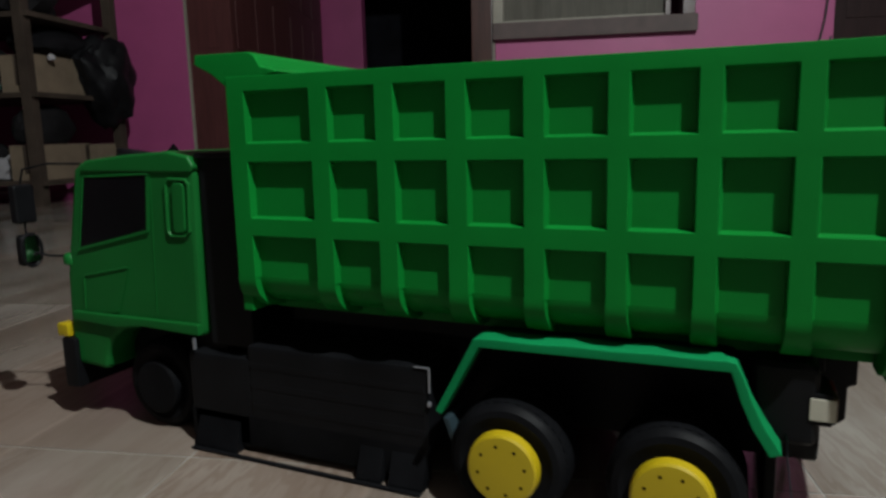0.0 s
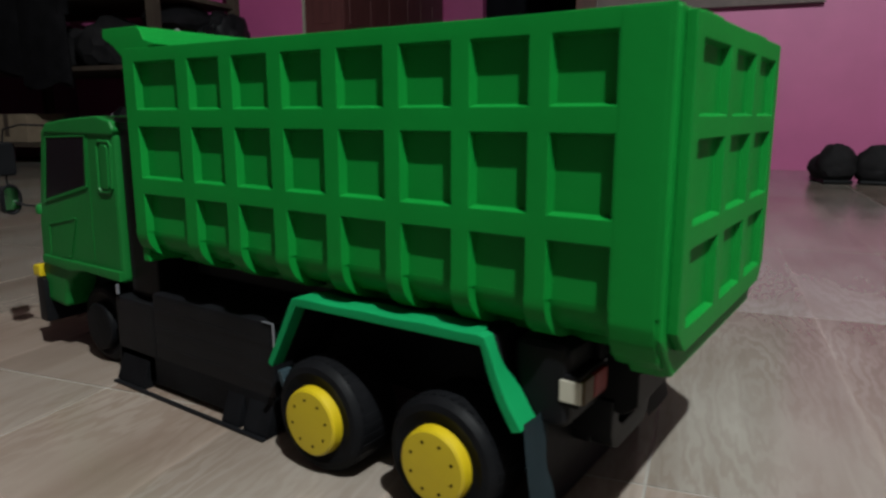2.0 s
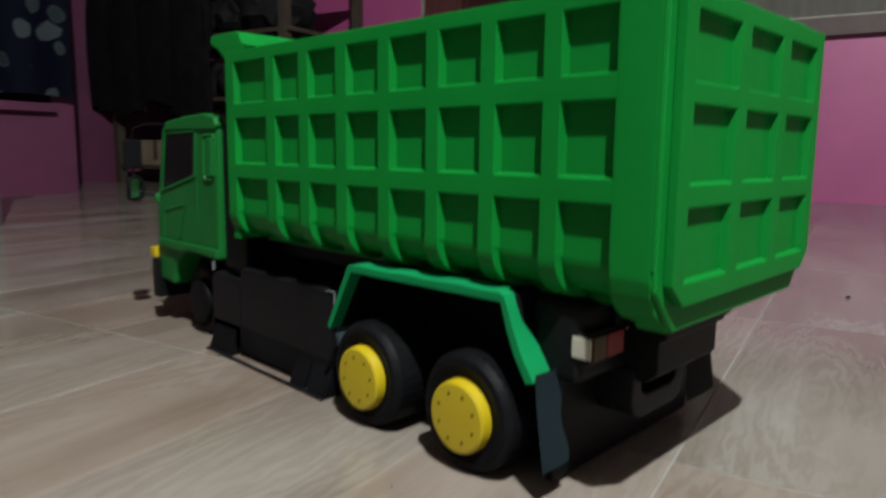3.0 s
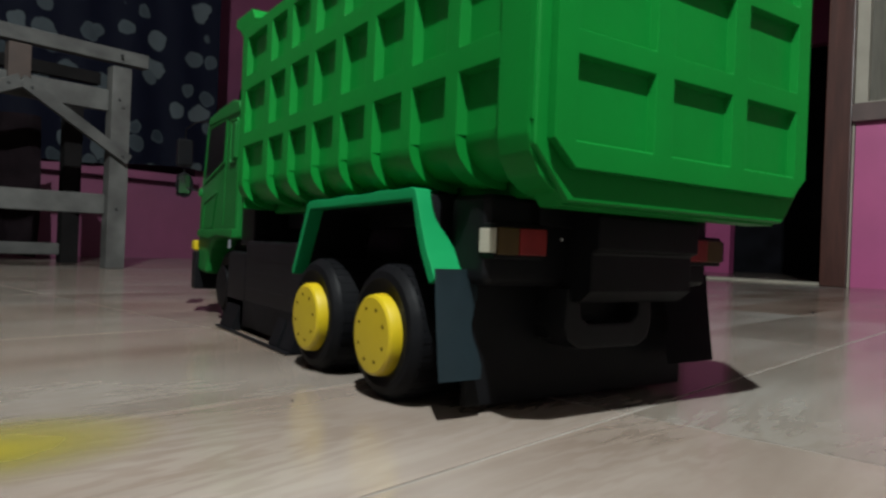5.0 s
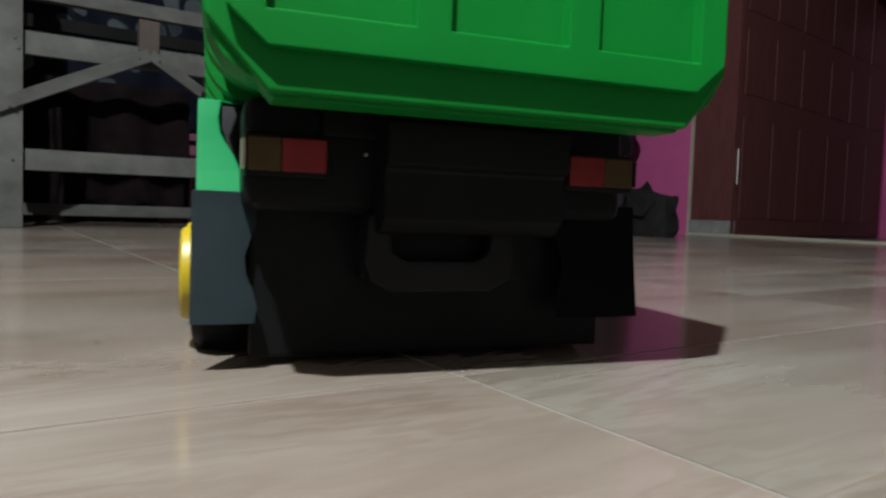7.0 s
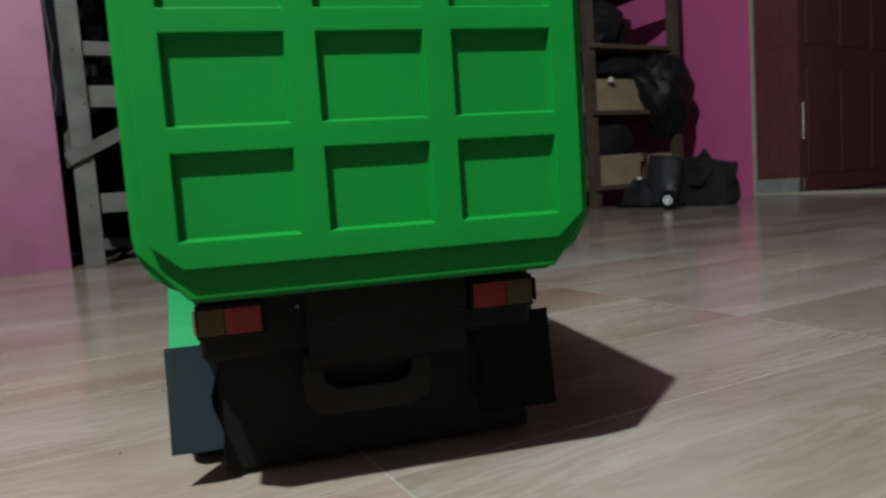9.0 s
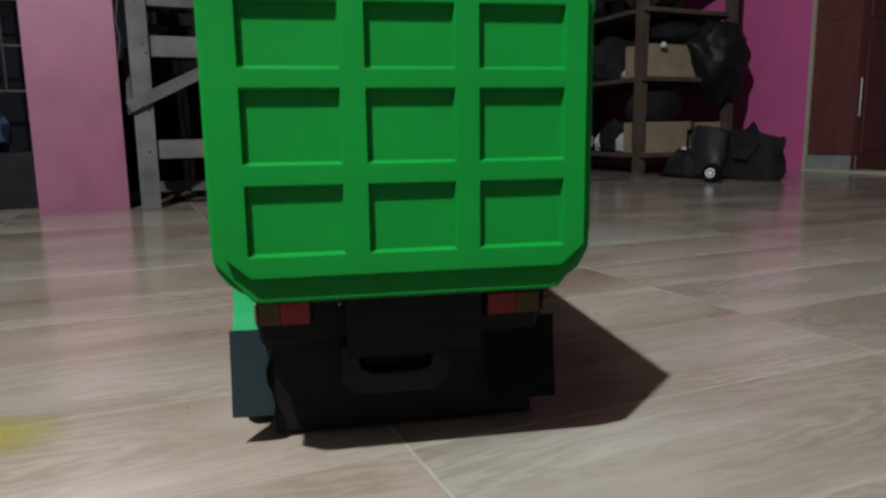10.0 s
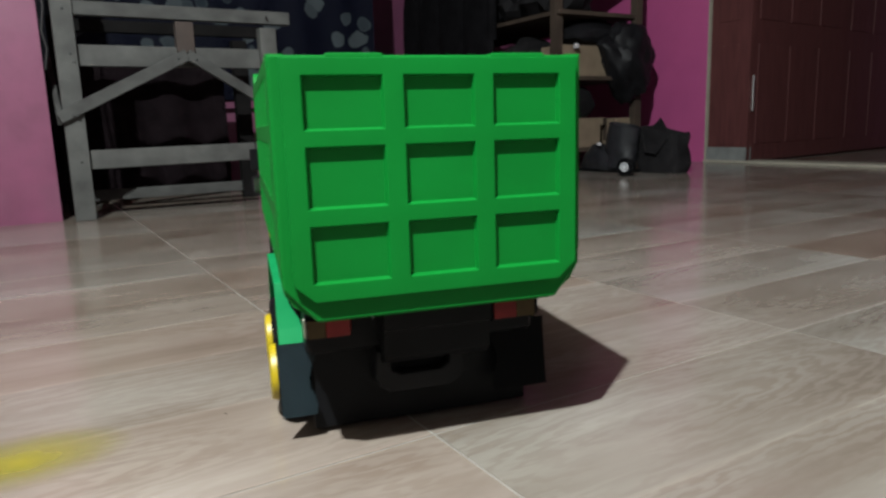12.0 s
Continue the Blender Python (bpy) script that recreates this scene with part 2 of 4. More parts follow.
def beam(a, b, w, h, bev=0.004, up=Vector((0, 0, 1))):
    """A plank from a to b, w wide across and h high."""
    a, b = Vector(a), Vector(b)
    d = b - a
    x = d.normalized()
    y = up.cross(x)
    y = y.normalized() if y.length > 1e-4 else Vector((0, 1, 0))
    z = x.cross(y)
    m = Matrix((x, y, z)).transposed().to_4x4()
    m.translation = a
    return box((0, -w / 2, -h / 2), (d.length, w / 2, h / 2), bev, 2, m)


def prism(points, axis, lo, hi, bev=0.0, seg=2):
    """A closed outline extruded along x or y. points: (a, z) pairs."""
    bm = bmesh.new()
    put = (lambda a, z, d: (d, a, z)) if axis == "x" else (lambda a, z, d: (a, d, z))
    f = [bm.verts.new(put(a, z, lo)) for a, z in points]
    g = [bm.verts.new(put(a, z, hi)) for a, z in points]
    n = len(points)
    bm.faces.new(f)
    bm.faces.new(list(reversed(g)))
    for i in range(n):
        bm.faces.new((f[i], f[(i + 1) % n], g[(i + 1) % n], g[i]))
    bmesh.ops.recalc_face_normals(bm, faces=bm.faces)
    return bevel(bm, bev, seg)


def tube(points, radius, sides=8):
    bm = bmesh.new()
    pts = [Vector(p) for p in points]
    rings = []
    for i, p in enumerate(pts):
        d = (pts[min(i + 1, len(pts) - 1)] - pts[max(i - 1, 0)]).normalized()
        x = d.orthogonal().normalized()
        if rings:
            x = (last_x - d * last_x.dot(d)).normalized()
        last_x = x
        y = d.cross(x)
        rings.append([bm.verts.new(p + radius * (math.cos(a) * x + math.sin(a) * y)) for a in [2 * math.pi * k / sides for k in range(sides)]])
    for r, s in zip(rings, rings[1:]):
        for k in range(sides):
            bm.faces.new((r[k], r[(k + 1) % sides], s[(k + 1) % sides], s[k]))
    bm.faces.new(list(reversed(rings[0])))
    bm.faces.new(rings[-1])
    return bm


def lathe(profile, sides=40, axis="y", at=(0, 0, 0)):
    """Turned shape; profile: (radius, along) pairs."""
    bm = bmesh.new()
    rings = []
    for r, d in profile:
        ring = []
        for k in range(sides):
            a = 2 * math.pi * k / sides
            c, s = r * math.cos(a), r * math.sin(a)
            p = (c, d, s) if axis == "y" else (c, s, d)
            ring.append(bm.verts.new(Vector(p) + Vector(at)))
        rings.append(ring)
    for r, s in zip(rings, rings[1:]):
        for k in range(sides):
            bm.faces.new((r[k], r[(k + 1) % sides], s[(k + 1) % sides], s[k]))
    bm.faces.new(rings[0])
    bm.faces.new(list(reversed(rings[-1])))
    return bm


def lump(at, size, seed=0, rough=0.25, freq=2.2, sub=3, flat=True):
    """A soft crumpled bundle resting on its base."""
    bm = bmesh.new()
    bmesh.ops.create_icosphere(bm, subdivisions=sub, radius=1.0)
    off = Vector((seed * 3.1, seed * 7.7, seed * 1.3))
    for v in bm.verts:
        n = noise.noise(v.co * freq + off) + 0.5 * noise.noise(v.co * freq * 2.6 + off)
        c = v.co * (1 + rough * n)
        if flat and c.z < -0.6:
            c.z = -0.6 - 0.1 * (c.z + 0.6)
        v.co = Vector((c.x * size[0], c.y * size[1], (c.z + 0.62) * size[2])) + Vector(at)
    return bm

# ---- the room ----
H_ROOM = 2.9
V_N, U_W, U_E, V_S = 3.8, -3.6, 3.3, -3.2


def wall(name, u0, v0, u1, v1, z0=0.0, z1=H_ROOM, mat=PINK):
    bm = box((u0, v0, z0), (u1, v1, z1), 0)
    ob = finish(name, bm, mat, smooth=False)
    ob.matrix_world = ROOM
    return tagged(ob, kind="structure")


floor = finish("floor", box((U_W - 3, V_S - 0.2, -0.12), (U_E + 0.2, 8.2, -0.0005)), GROUT, smooth=False)
floor.matrix_world = ROOM
tagged(floor, "glossy wood-look tile floor with pale joints", "floor", kind="structure")
# Unseen ceiling; its dark brown keeps the bounced light low.
ceiling = finish("ceiling", box((U_W - 3, V_S - 0.2, H_ROOM), (U_E + 0.2, 8.2, H_ROOM + 0.1)), CEIL, smooth=False)
ceiling.matrix_world = ROOM
tagged(ceiling, "unseen ceiling, dark to limit bounced light", "ceiling", kind="structure")

# north wall, with the wide doorway and the window
wall("wall_north_1", U_W - 1.24, V_N, -2.6, V_N + 0.14)
wall("wall_north_2", -2.6, V_N, -0.62, V_N + 0.14, 2.15)
wall("wall_north_3", -0.62, V_N, 0.50, V_N + 0.14, 0.0, 0.90)
wall("wall_north_4", -0.62, V_N, 0.50, V_N + 0.14, 2.15)
wall("wall_north_5", 0.50, V_N, 1.24, V_N + 0.14)
wall("wall_north_6", 1.24, V_N, 2.14, V_N + 0.14, 2.1)
wall("wall_north_7", 2.14, V_N, U_E, V_N + 0.14)
wall("wall_west_1", U_W - 1.24, 1.84, U_W - 1.10, V_N, mat=SHADED_PINK)
wall("wall_west_2", U_W - 0.14, 0.73, U_W, 1.72, 0, 0.43, SHADED_PINK)
wall("wall_west_3", U_W - 0.14, V_S, U_W, 1.72, 2.3)
wall("wall_west_4", U_W - 1.6, V_S, U_W - 1.5, 1.72, mat=UNLIT)
wall("wall_west_5", U_W - 1.5, 1.72, U_W, 1.84, mat=SHADED_PINK)
# South and east walls are unseen; their dull colour sets the bounced light.
wall("wall_south", U_W - 1.6, V_S - 0.14, U_E + 0.14, V_S, mat=UNSEEN_WALL)
wall("wall_east", U_E, V_S, U_E + 0.14, V_N + 0.14, mat=UNSEEN_WALL)
# the room behind
wall("back_room_wall_1", -2.75, 6.5, -2.2, 6.62)
wall("back_room_wall_2", -1.1, 6.5, 2.0, 6.62)
wall("back_room_wall_3", -2.2, 6.5, -1.1, 6.62, 2.1)
wall("back_room_wall_4", -2.75, V_N + 0.14, -2.62, 6.5)
wall("back_room_wall_5", 2.0, V_N + 0.14, 2.12, 6.62)
wall("back_room_wall_6", -3.0, 7.9, 2.2, 8.0, mat=UNLIT)
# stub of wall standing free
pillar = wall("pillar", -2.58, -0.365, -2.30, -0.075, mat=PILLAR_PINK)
tagged(pillar, "square pink pillar with scuffs, its paint darkened to dim the light", "pillar")


def rthing(name, u, v, label, category, group="", turn=0.0):
    return thing(name, uv(u, v), label, category, group, TURN + turn)


# window in the north wall
win = rthing("window_1", -0.06, V_N, "brown wooden window with a pale curtain behind it", "window")
win["kind"] = "structure"
part("window_sill", box((-0.572, -0.05, 0.86), (0.58, 0.10, 0.955), 0.006), SILLPAINT, win)
part("frame_post", box((-0.70, -0.03, 0.0), (-0.575, 0.15, 2.2), 0.006), FRAME, win)
part("frame_post", box((0.50, -0.02, 0.955), (0.57, 0.15, 2.15), 0.006), FRAME, win)
part("frame_head", box((-0.575, -0.02, 2.08), (0.50, 0.15, 2.15), 0.006), FRAME, win)
part("inner_frame", box((-0.575, 0.02, 0.957), (-0.515, 0.09, 2.08), 0.004), PALE, win, "pale inner frame")
part("inner_frame", box((0.41, 0.02, 0.957), (0.44, 0.09, 2.08), 0.004), FRAME, win)
part("inner_frame", box((-0.515, 0.02, 0.957), (0.41, 0.09, 0.975), 0.004), PALE, win)
bm = bmesh.new()
cols = []
for i in range(90):
    a = -0.515 + 0.925 * i / 89
    d = 0.075 + 0.003 * math.sin(i * 0.5) + 0.005 * math.sin(i * 0.17)
    cols.append((bm.verts.new((a, d, 0.96)), bm.verts.new((a, d, 2.08))))
for p, q in zip(cols, cols[1:]):
    bm.faces.new((p[0], q[0], q[1], p[1]))
bmesh.ops.solidify(bm, geom=list(bm.faces), thickness=0.003)
part("curtain", bm, PALECURTAIN, win, "pale thin curtain")


def panel_door(name, m, width, label, height=2.05, fields=((0.12, 0.75), (0.9, 1.3), (1.42, 1.95)), wood=BROWN):
    """A panelled leaf; its hinge edge at the origin, along +x."""
    d = thing(name, (0, 0, 0), label, "door")
    d.matrix_world = m
    d["kind"] = "structure"
    part("leaf", box((0, 0, 0.01), (width, 0.038, height), 0.004), wood, d)
    n = 3 if width > 0.6 else 1
    step = (width - 0.1) / n
    for i in range(n):
        for z0, z1 in fields:
            for ya, yb in ((-0.005, 0.002), (0.036, 0.043)):
                x0 = 0.05 + i * step + 0.03
                part("raised_field", box((x0, ya, z0), (x0 + step - 0.06, yb, z1), 0.009, 2), wood, d)
    return d


fixed = panel_door("door_1", ROOM @ Matrix.Translation((-2.6, V_N + 0.02, 0)), 0.30, "narrow fixed half of a dark red-brown panelled door with a cement foot")
part("door_foot", box((0.0, -0.014, 0.0), (0.30, 0.05, 0.10), 0.003), STONE, fixed)
leaf = panel_door("door_2", ROOM @ Matrix.Translation((-2.30, V_N + 0.03, 0)) @ Matrix.Rotation(radians(95), 4, "Z"), 1.25, "dark red-brown panelled door leaf standing open")
part("door_bolt", tube([(0.02, -0.012, 0.33), (0.02, -0.012, 0.55)], 0.008), CHROME, leaf, "bright bolt")
panel_door("door_3", ROOM @ Matrix.Translation((-2.43, V_N + 1.30, 0)) @ Matrix.Rotation(radians(97), 4, "Z"), 1.3, "dark red-brown panelled door along the back room")
# Closed leaf coloured near-black for the dark of an open doorway.
panel_door("door_4", ROOM @ Matrix.Translation((1.24, V_N + 0.05, 0)), 0.9, "closed near-black panelled door standing in for an open dark doorway", wood=DOORWAY_SHADE)


ledge = finish("window_ledge", box((U_W - 0.17, 0.70, 0.432), (U_W + 0.05, 1.72, 0.478), 0.006), SHADED_PINK)
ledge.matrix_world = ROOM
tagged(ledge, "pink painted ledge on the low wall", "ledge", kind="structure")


# bare plaster edges beside the doorway, and the raised threshold
for u in (-2.604, -0.634):
    edge = finish("trim", box((u, V_N - 0.006, 0.0), (u + 0.010, V_N + 0.05, 2.15 if u < -1 else 0.86), 0.002), PALE)
    edge.matrix_world = ROOM
    tagged(edge, "chipped pale plaster edge of the pink wall", "trim", kind="structure")
sill = finish("threshold", box((-2.6, V_N - 0.02, 0.0), (-0.70, V_N + 0.16, 0.016), 0.004), PALE)
sill.matrix_world = ROOM
tagged(sill, "worn pale threshold of the wide doorway", "threshold", kind="structure")


def bubble_cloth():
    m = bpy.data.materials.new("dark_blue_bubble_print")
    m.use_nodes = True
    nt = m.node_tree
    N, L = nt.nodes, nt.links
    b = N["Principled BSDF"]
    b.inputs["Roughness"].default_value, b.inputs["Specular IOR Level"].default_value = 0.7, 0.12
    co = N.new("ShaderNodeTexCoord")
    vo = N.new("ShaderNodeTexVoronoi")
    vo.inputs["Scale"].default_value = 7.5
    wob = N.new("ShaderNodeTexNoise")
    wob.inputs["Scale"].default_value, wob.inputs["Detail"].default_value = 9.0, 2.0
    L.new(co.outputs["Object"], wob.inputs["Vector"])
    bend = N.new("ShaderNodeVectorMath")
    bend.operation = "MULTIPLY_ADD"
    L.new(wob.outputs["Color"], bend.inputs[0])
    bend.inputs[1].default_value = (0.05, 0.07, 0.07)
    L.new(co.outputs["Object"], bend.inputs[2])
    L.new(bend.outputs[0], vo.inputs["Vector"])
    sz = N.new("ShaderNodeMapRange")
    sz.inputs[1].default_value, sz.inputs[2].default_value, sz.inputs[3].default_value, sz.inputs[4].default_value = 0.0, 1.0, 0.22, 0.50
    L.new(vo.outputs["Color"], sz.inputs[0])
    df = N.new("ShaderNodeMath")
    df.operation = "SUBTRACT"
    L.new(sz.outputs[0], df.inputs[0])
    L.new(vo.outputs["Distance"], df.inputs[1])
    st = N.new("ShaderNodeMapRange")
    st.inputs[1].default_value, st.inputs[2].default_value = 0.0, 0.05
    L.new(df.outputs[0], st.inputs[0])
    tone = N.new("ShaderNodeMix")
    tone.data_type = "RGBA"
    L.new(vo.outputs["Color"], tone.inputs[0])
    tone.inputs[6].default_value, tone.inputs[7].default_value = (0.007, 0.014, 0.024, 1), (0.092, 0.110, 0.118, 1)
    mix = N.new("ShaderNodeMix")
    mix.data_type = "RGBA"
    L.new(st.outputs[0], mix.inputs[0])
    mix.inputs[6].default_value = (0.0042, 0.0055, 0.0145, 1)
    L.new(tone.outputs[2], mix.inputs[7])
    rim = N.new("ShaderNodeMapRange")
    rim.inputs[1].default_value, rim.inputs[2].default_value, rim.inputs[3].default_value, rim.inputs[4].default_value = 0.0, 0.10, 0.75, 0.0
    L.new(df.outputs[0], rim.inputs[0])
    ring = N.new("ShaderNodeMath")
    ring.operation = "MULTIPLY"
    L.new(rim.outputs[0], ring.inputs[0])
    L.new(st.outputs[0], ring.inputs[1])
    bright = N.new("ShaderNodeMix")
    bright.data_type = "RGBA"
    L.new(ring.outputs[0], bright.inputs[0])
    L.new(mix.outputs[2], bright.inputs[6])
    bright.inputs[7].default_value = (0.085, 0.105, 0.112, 1)
    L.new(bright.outputs[2], b.inputs["Base Color"])
    return m


BUBBLE = bubble_cloth()


def hanging(name, u0, v0, u1, v1, z0, z1, mat, label, folds=10, depth=0.03):
    """A cloth hung between two points of the plan."""
    bm = bmesh.new()
    a, b = Vector((u0, v0, 0)), Vector((u1, v1, 0))
    n = (b - a).normalized().cross(Vector((0, 0, 1)))
    cols = []
    for i in range(81):
        t = i / 80
        col = []
        for j in range(9):
            z = z0 + (z1 - z0) * j / 8 + (0.02 * math.sin(9 * t) if j == 0 else 0)
            w = depth * math.sin(2 * math.pi * folds * t + 0.4 * j) * (1.1 - 0.08 * j) + 0.5 * depth * noise.noise(Vector((t * 9, j * 0.6, 2)))
            col.append(bm.verts.new(a.lerp(b, t) + n * w + Vector((0, 0, z))))
        cols.append(col)
    for p, q in zip(cols, cols[1:]):
        for j in range(8):
            bm.faces.new((p[j], q[j], q[j + 1], p[j + 1]))
    bmesh.ops.solidify(bm, geom=list(bm.faces), thickness=0.004)
    ob = finish(name, bm, mat)
    ob.matrix_world = ROOM
    return tagged(ob, label, "curtain")


hanging("curtain", U_W + 0.07, 0.02, U_W + 0.07, 1.80, 0.50, 2.35, BUBBLE, "dark blue curtain printed with pale bubbles behind the bench", 7, 0.009)
# Near-black sheet added behind the bench in place of the dark opening.
hanging("shade_sheet", -3.12, -0.45, -3.12, 0.74, 0.0, 0.62, BENCH_SHADE, "near-black sheet added for the darkness behind the bench", 5, 0.04)

# bench frame of rough pale wood
BL, BR = Vector((-2.26, 0.0, 0)), Vector((-2.26, 0.71, 0))
bd = BR - BL
LEN = bd.length
bench = rthing("wooden_bench", BL.x, BL.y, "tall bench frame of rough weathered pale boards with slanting braces", "bench", turn=math.atan2(bd.y, bd.x))
# Rear frame is coloured near-black to stand for the shade behind the bench.
for y, wood in ((0.0, GREYWOOD), (0.42, SHADEWOOD)):
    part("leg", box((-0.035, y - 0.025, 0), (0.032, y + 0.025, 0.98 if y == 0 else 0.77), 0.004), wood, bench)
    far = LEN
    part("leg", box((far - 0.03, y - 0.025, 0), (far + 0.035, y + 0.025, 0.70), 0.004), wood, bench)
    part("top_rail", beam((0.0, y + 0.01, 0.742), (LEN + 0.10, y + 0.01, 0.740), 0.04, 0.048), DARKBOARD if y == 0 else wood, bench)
part("middle_rail", beam((0.03, 0.012, 0.582), (LEN - 0.03, 0.012, 0.582), 0.022, 0.074), GREYWOOD, bench)
part("low_rail", beam((0.03, 0.012, 0.216), (LEN - 0.03, 0.012, 0.222), 0.022, 0.068), GREYWOOD, bench)
part("brace", beam((-0.05, -0.036, 0.365), (LEN * 0.56, -0.036, 0.588), 0.018, 0.042), DARKBOARD, bench)
part("brace", beam((LEN * 0.56, -0.036, 0.590), (LEN + 0.03, -0.036, 0.378), 0.018, 0.038), DARKBOARD, bench)
part("spacer_block", box((LEN * 0.56 - 0.03, -0.012, 0.60), (LEN * 0.56 + 0.035, 0.03, 0.71), 0.004), OLDBLOCK, bench, "short brown block")
part("back_rail", beam((0.03, 0.42, 0.055), (LEN - 0.03, 0.42, 0.055), 0.022, 0.045), DARKBOARD, bench)
part("side_brace", beam((-0.045, -0.01, 0.36), (-0.045, 0.40, 0.60), 0.018, 0.045), DARKBOARD, bench)

# nail heads where the boards are fixed
for nx, nz in ((0.01, 0.585), (0.02, 0.555), (LEN - 0.005, 0.585), (LEN + 0.01, 0.56), (0.0, 0.735), (LEN, 0.74), (0.005, 0.21), (LEN, 0.205)):
    part("nail", lathe([(0.0003, -0.0285), (0.0042, -0.028), (0.0048, -0.026), (0.0048, -0.02), (0.0003, -0.02)], 10, "y", (nx, 0, nz)), CABLE, bench)
for nx, nz in ((-0.005, 0.372), (0.010, 0.372), (LEN * 0.56 - 0.035, 0.572), (LEN * 0.56 + 0.03, 0.570), (LEN + 0.005, 0.388)):
    part("nail", lathe([(0.0003, -0.0475), (0.0042, -0.047), (0.0048, -0.045), (0.0048, -0.04), (0.0003, -0.04)], 10, "y", (nx, 0, nz)), CABLE, bench)

# shelf in the north-west corner
shelf = rthing("open_shelf", -2.9, 2.75, "open wooden shelf crowded with bags, shoes and boxes", "shelf")
for x, y in ((0.0, 0.0), (-1.64, 0.0), (0.04, 0.65), (-1.64, 0.65)):
    part("post", box((x - 0.028, y - 0.028, 0), (x + 0.028, y + 0.028, 1.7), 0.003), SHELFWOOD, shelf)
for z in (0.105, 0.555, 0.95, 1.36):
    part("board", box((-1.67, -0.025, z), (0.06, 0.68, z + 0.026), 0.003), SHELFWOOD, shelf)


# ---- the toy dump truck ----
truck = thing("toy_dump_truck", (-0.4, 0.135, 0), "large green plastic toy dump truck with yellow wheel hubs", "toy truck")
# the body is moulded a little out of square: its far side sits forward
truck_inv = Matrix.Translation((0.4, -0.135, 0)) @ Matrix(((1, -0.026, 0, 0), (0, 1, 0, 0), (0, 0, 1, 0), (0, 0, 0, 1)))
WID = 0.272


def tpart(name, bm, mat, parent=None, label=""):
    """A part given in the truck's own measure: x to the rear, y across from the near side."""
    bmesh.ops.transform(bm, matrix=truck_inv, verts=bm.verts)
    return part(name, bm, mat, parent or truck, label)


def panel(xs, zs, holes, depth, inset, place, thick=0.006, open_low=False):
    """A plate with sunk fields. xs, zs: all edges; holes: cells that are sunk; place: (a, z, depth) to a point."""
    bm = bmesh.new()
    cache = {}

    def vert(a, z, d):
        k = (round(a, 5), round(z, 5), round(d, 5))
        if k not in cache:
            cache[k] = bm.verts.new(place(a, z, d))
        return cache[k]

    for i in range(len(xs) - 1):
        for j in range(len(zs) - 1):
            a, b, c, e = xs[i], xs[i + 1], zs[j], zs[j + 1]
            out = [(a, c), (b, c), (b, e), (a, e)]
            if (i, j) in holes:
                inn = [(a + inset, c + inset), (b - inset, c + inset), (b - inset, e - inset), (a + inset, e - inset)]
                if open_low and j == 0:
                    inn[0], inn[1] = (a + inset, c), (b - inset, c)
                for k in range(1 if open_low and j == 0 else 0, 4):
                    bm.faces.new([vert(*out[k], 0), vert(*out[(k + 1) % 4], 0), vert(*inn[(k + 1) % 4], depth), vert(*inn[k], depth)])
                bm.faces.new([vert(*p, depth) for p in inn])
            else:
                bm.faces.new([vert(*p, 0) for p in out])
    # back and rim
    x0, x1, z0, z1 = xs[0], xs[-1], zs[0], zs[-1]
    t = depth + thick
    bm.faces.new([vert(a, z, t) for a, z in ((x0, z0), (x0, z1), (x1, z1), (x1, z0))])
    for k in range(len(xs) - 1):
        for z in (z0, z1):
            g, d = (inset, depth) if open_low and z == z0 and (k, 0) in holes else (0, 0)
            bm.faces.new([vert(xs[k] + g, z, d), vert(xs[k + 1] - g, z, d), vert(xs[k + 1] - g, z, t), vert(xs[k] + g, z, t)])
    for k in range(len(zs) - 1):
        for x in (x0, x1):
            bm.faces.new([vert(x, zs[k], 0), vert(x, zs[k + 1], 0), vert(x, zs[k + 1], t), vert(x, zs[k], t)])
    bmesh.ops.recalc_face_normals(bm, faces=bm.faces)
    sharp = [e for e in bm.edges if len(e.link_faces) == 2 and e.calc_face_angle(0) > 0.5 and not (open_low and max(v.co.z for v in e.verts) < z0 + 1e-4)]
    bmesh.ops.bevel(bm, geom=sharp, offset=0.0010, segments=2, affect="EDGES", profile=0.6, clamp_overlap=True)
    return bm


OPEN_X = [(-0.524, -0.456), (-0.438, -0.393), (-0.376, -0.331), (-0.314, -0.269), (-0.253, -0.208), (-0.193, -0.149), (-0.134, -0.091), (-0.076, -0.034)]
ROWS_Z = [(0.183, 0.222), (0.238, 0.288), (0.304, 0.346)]
SIDE_D = 0.0074


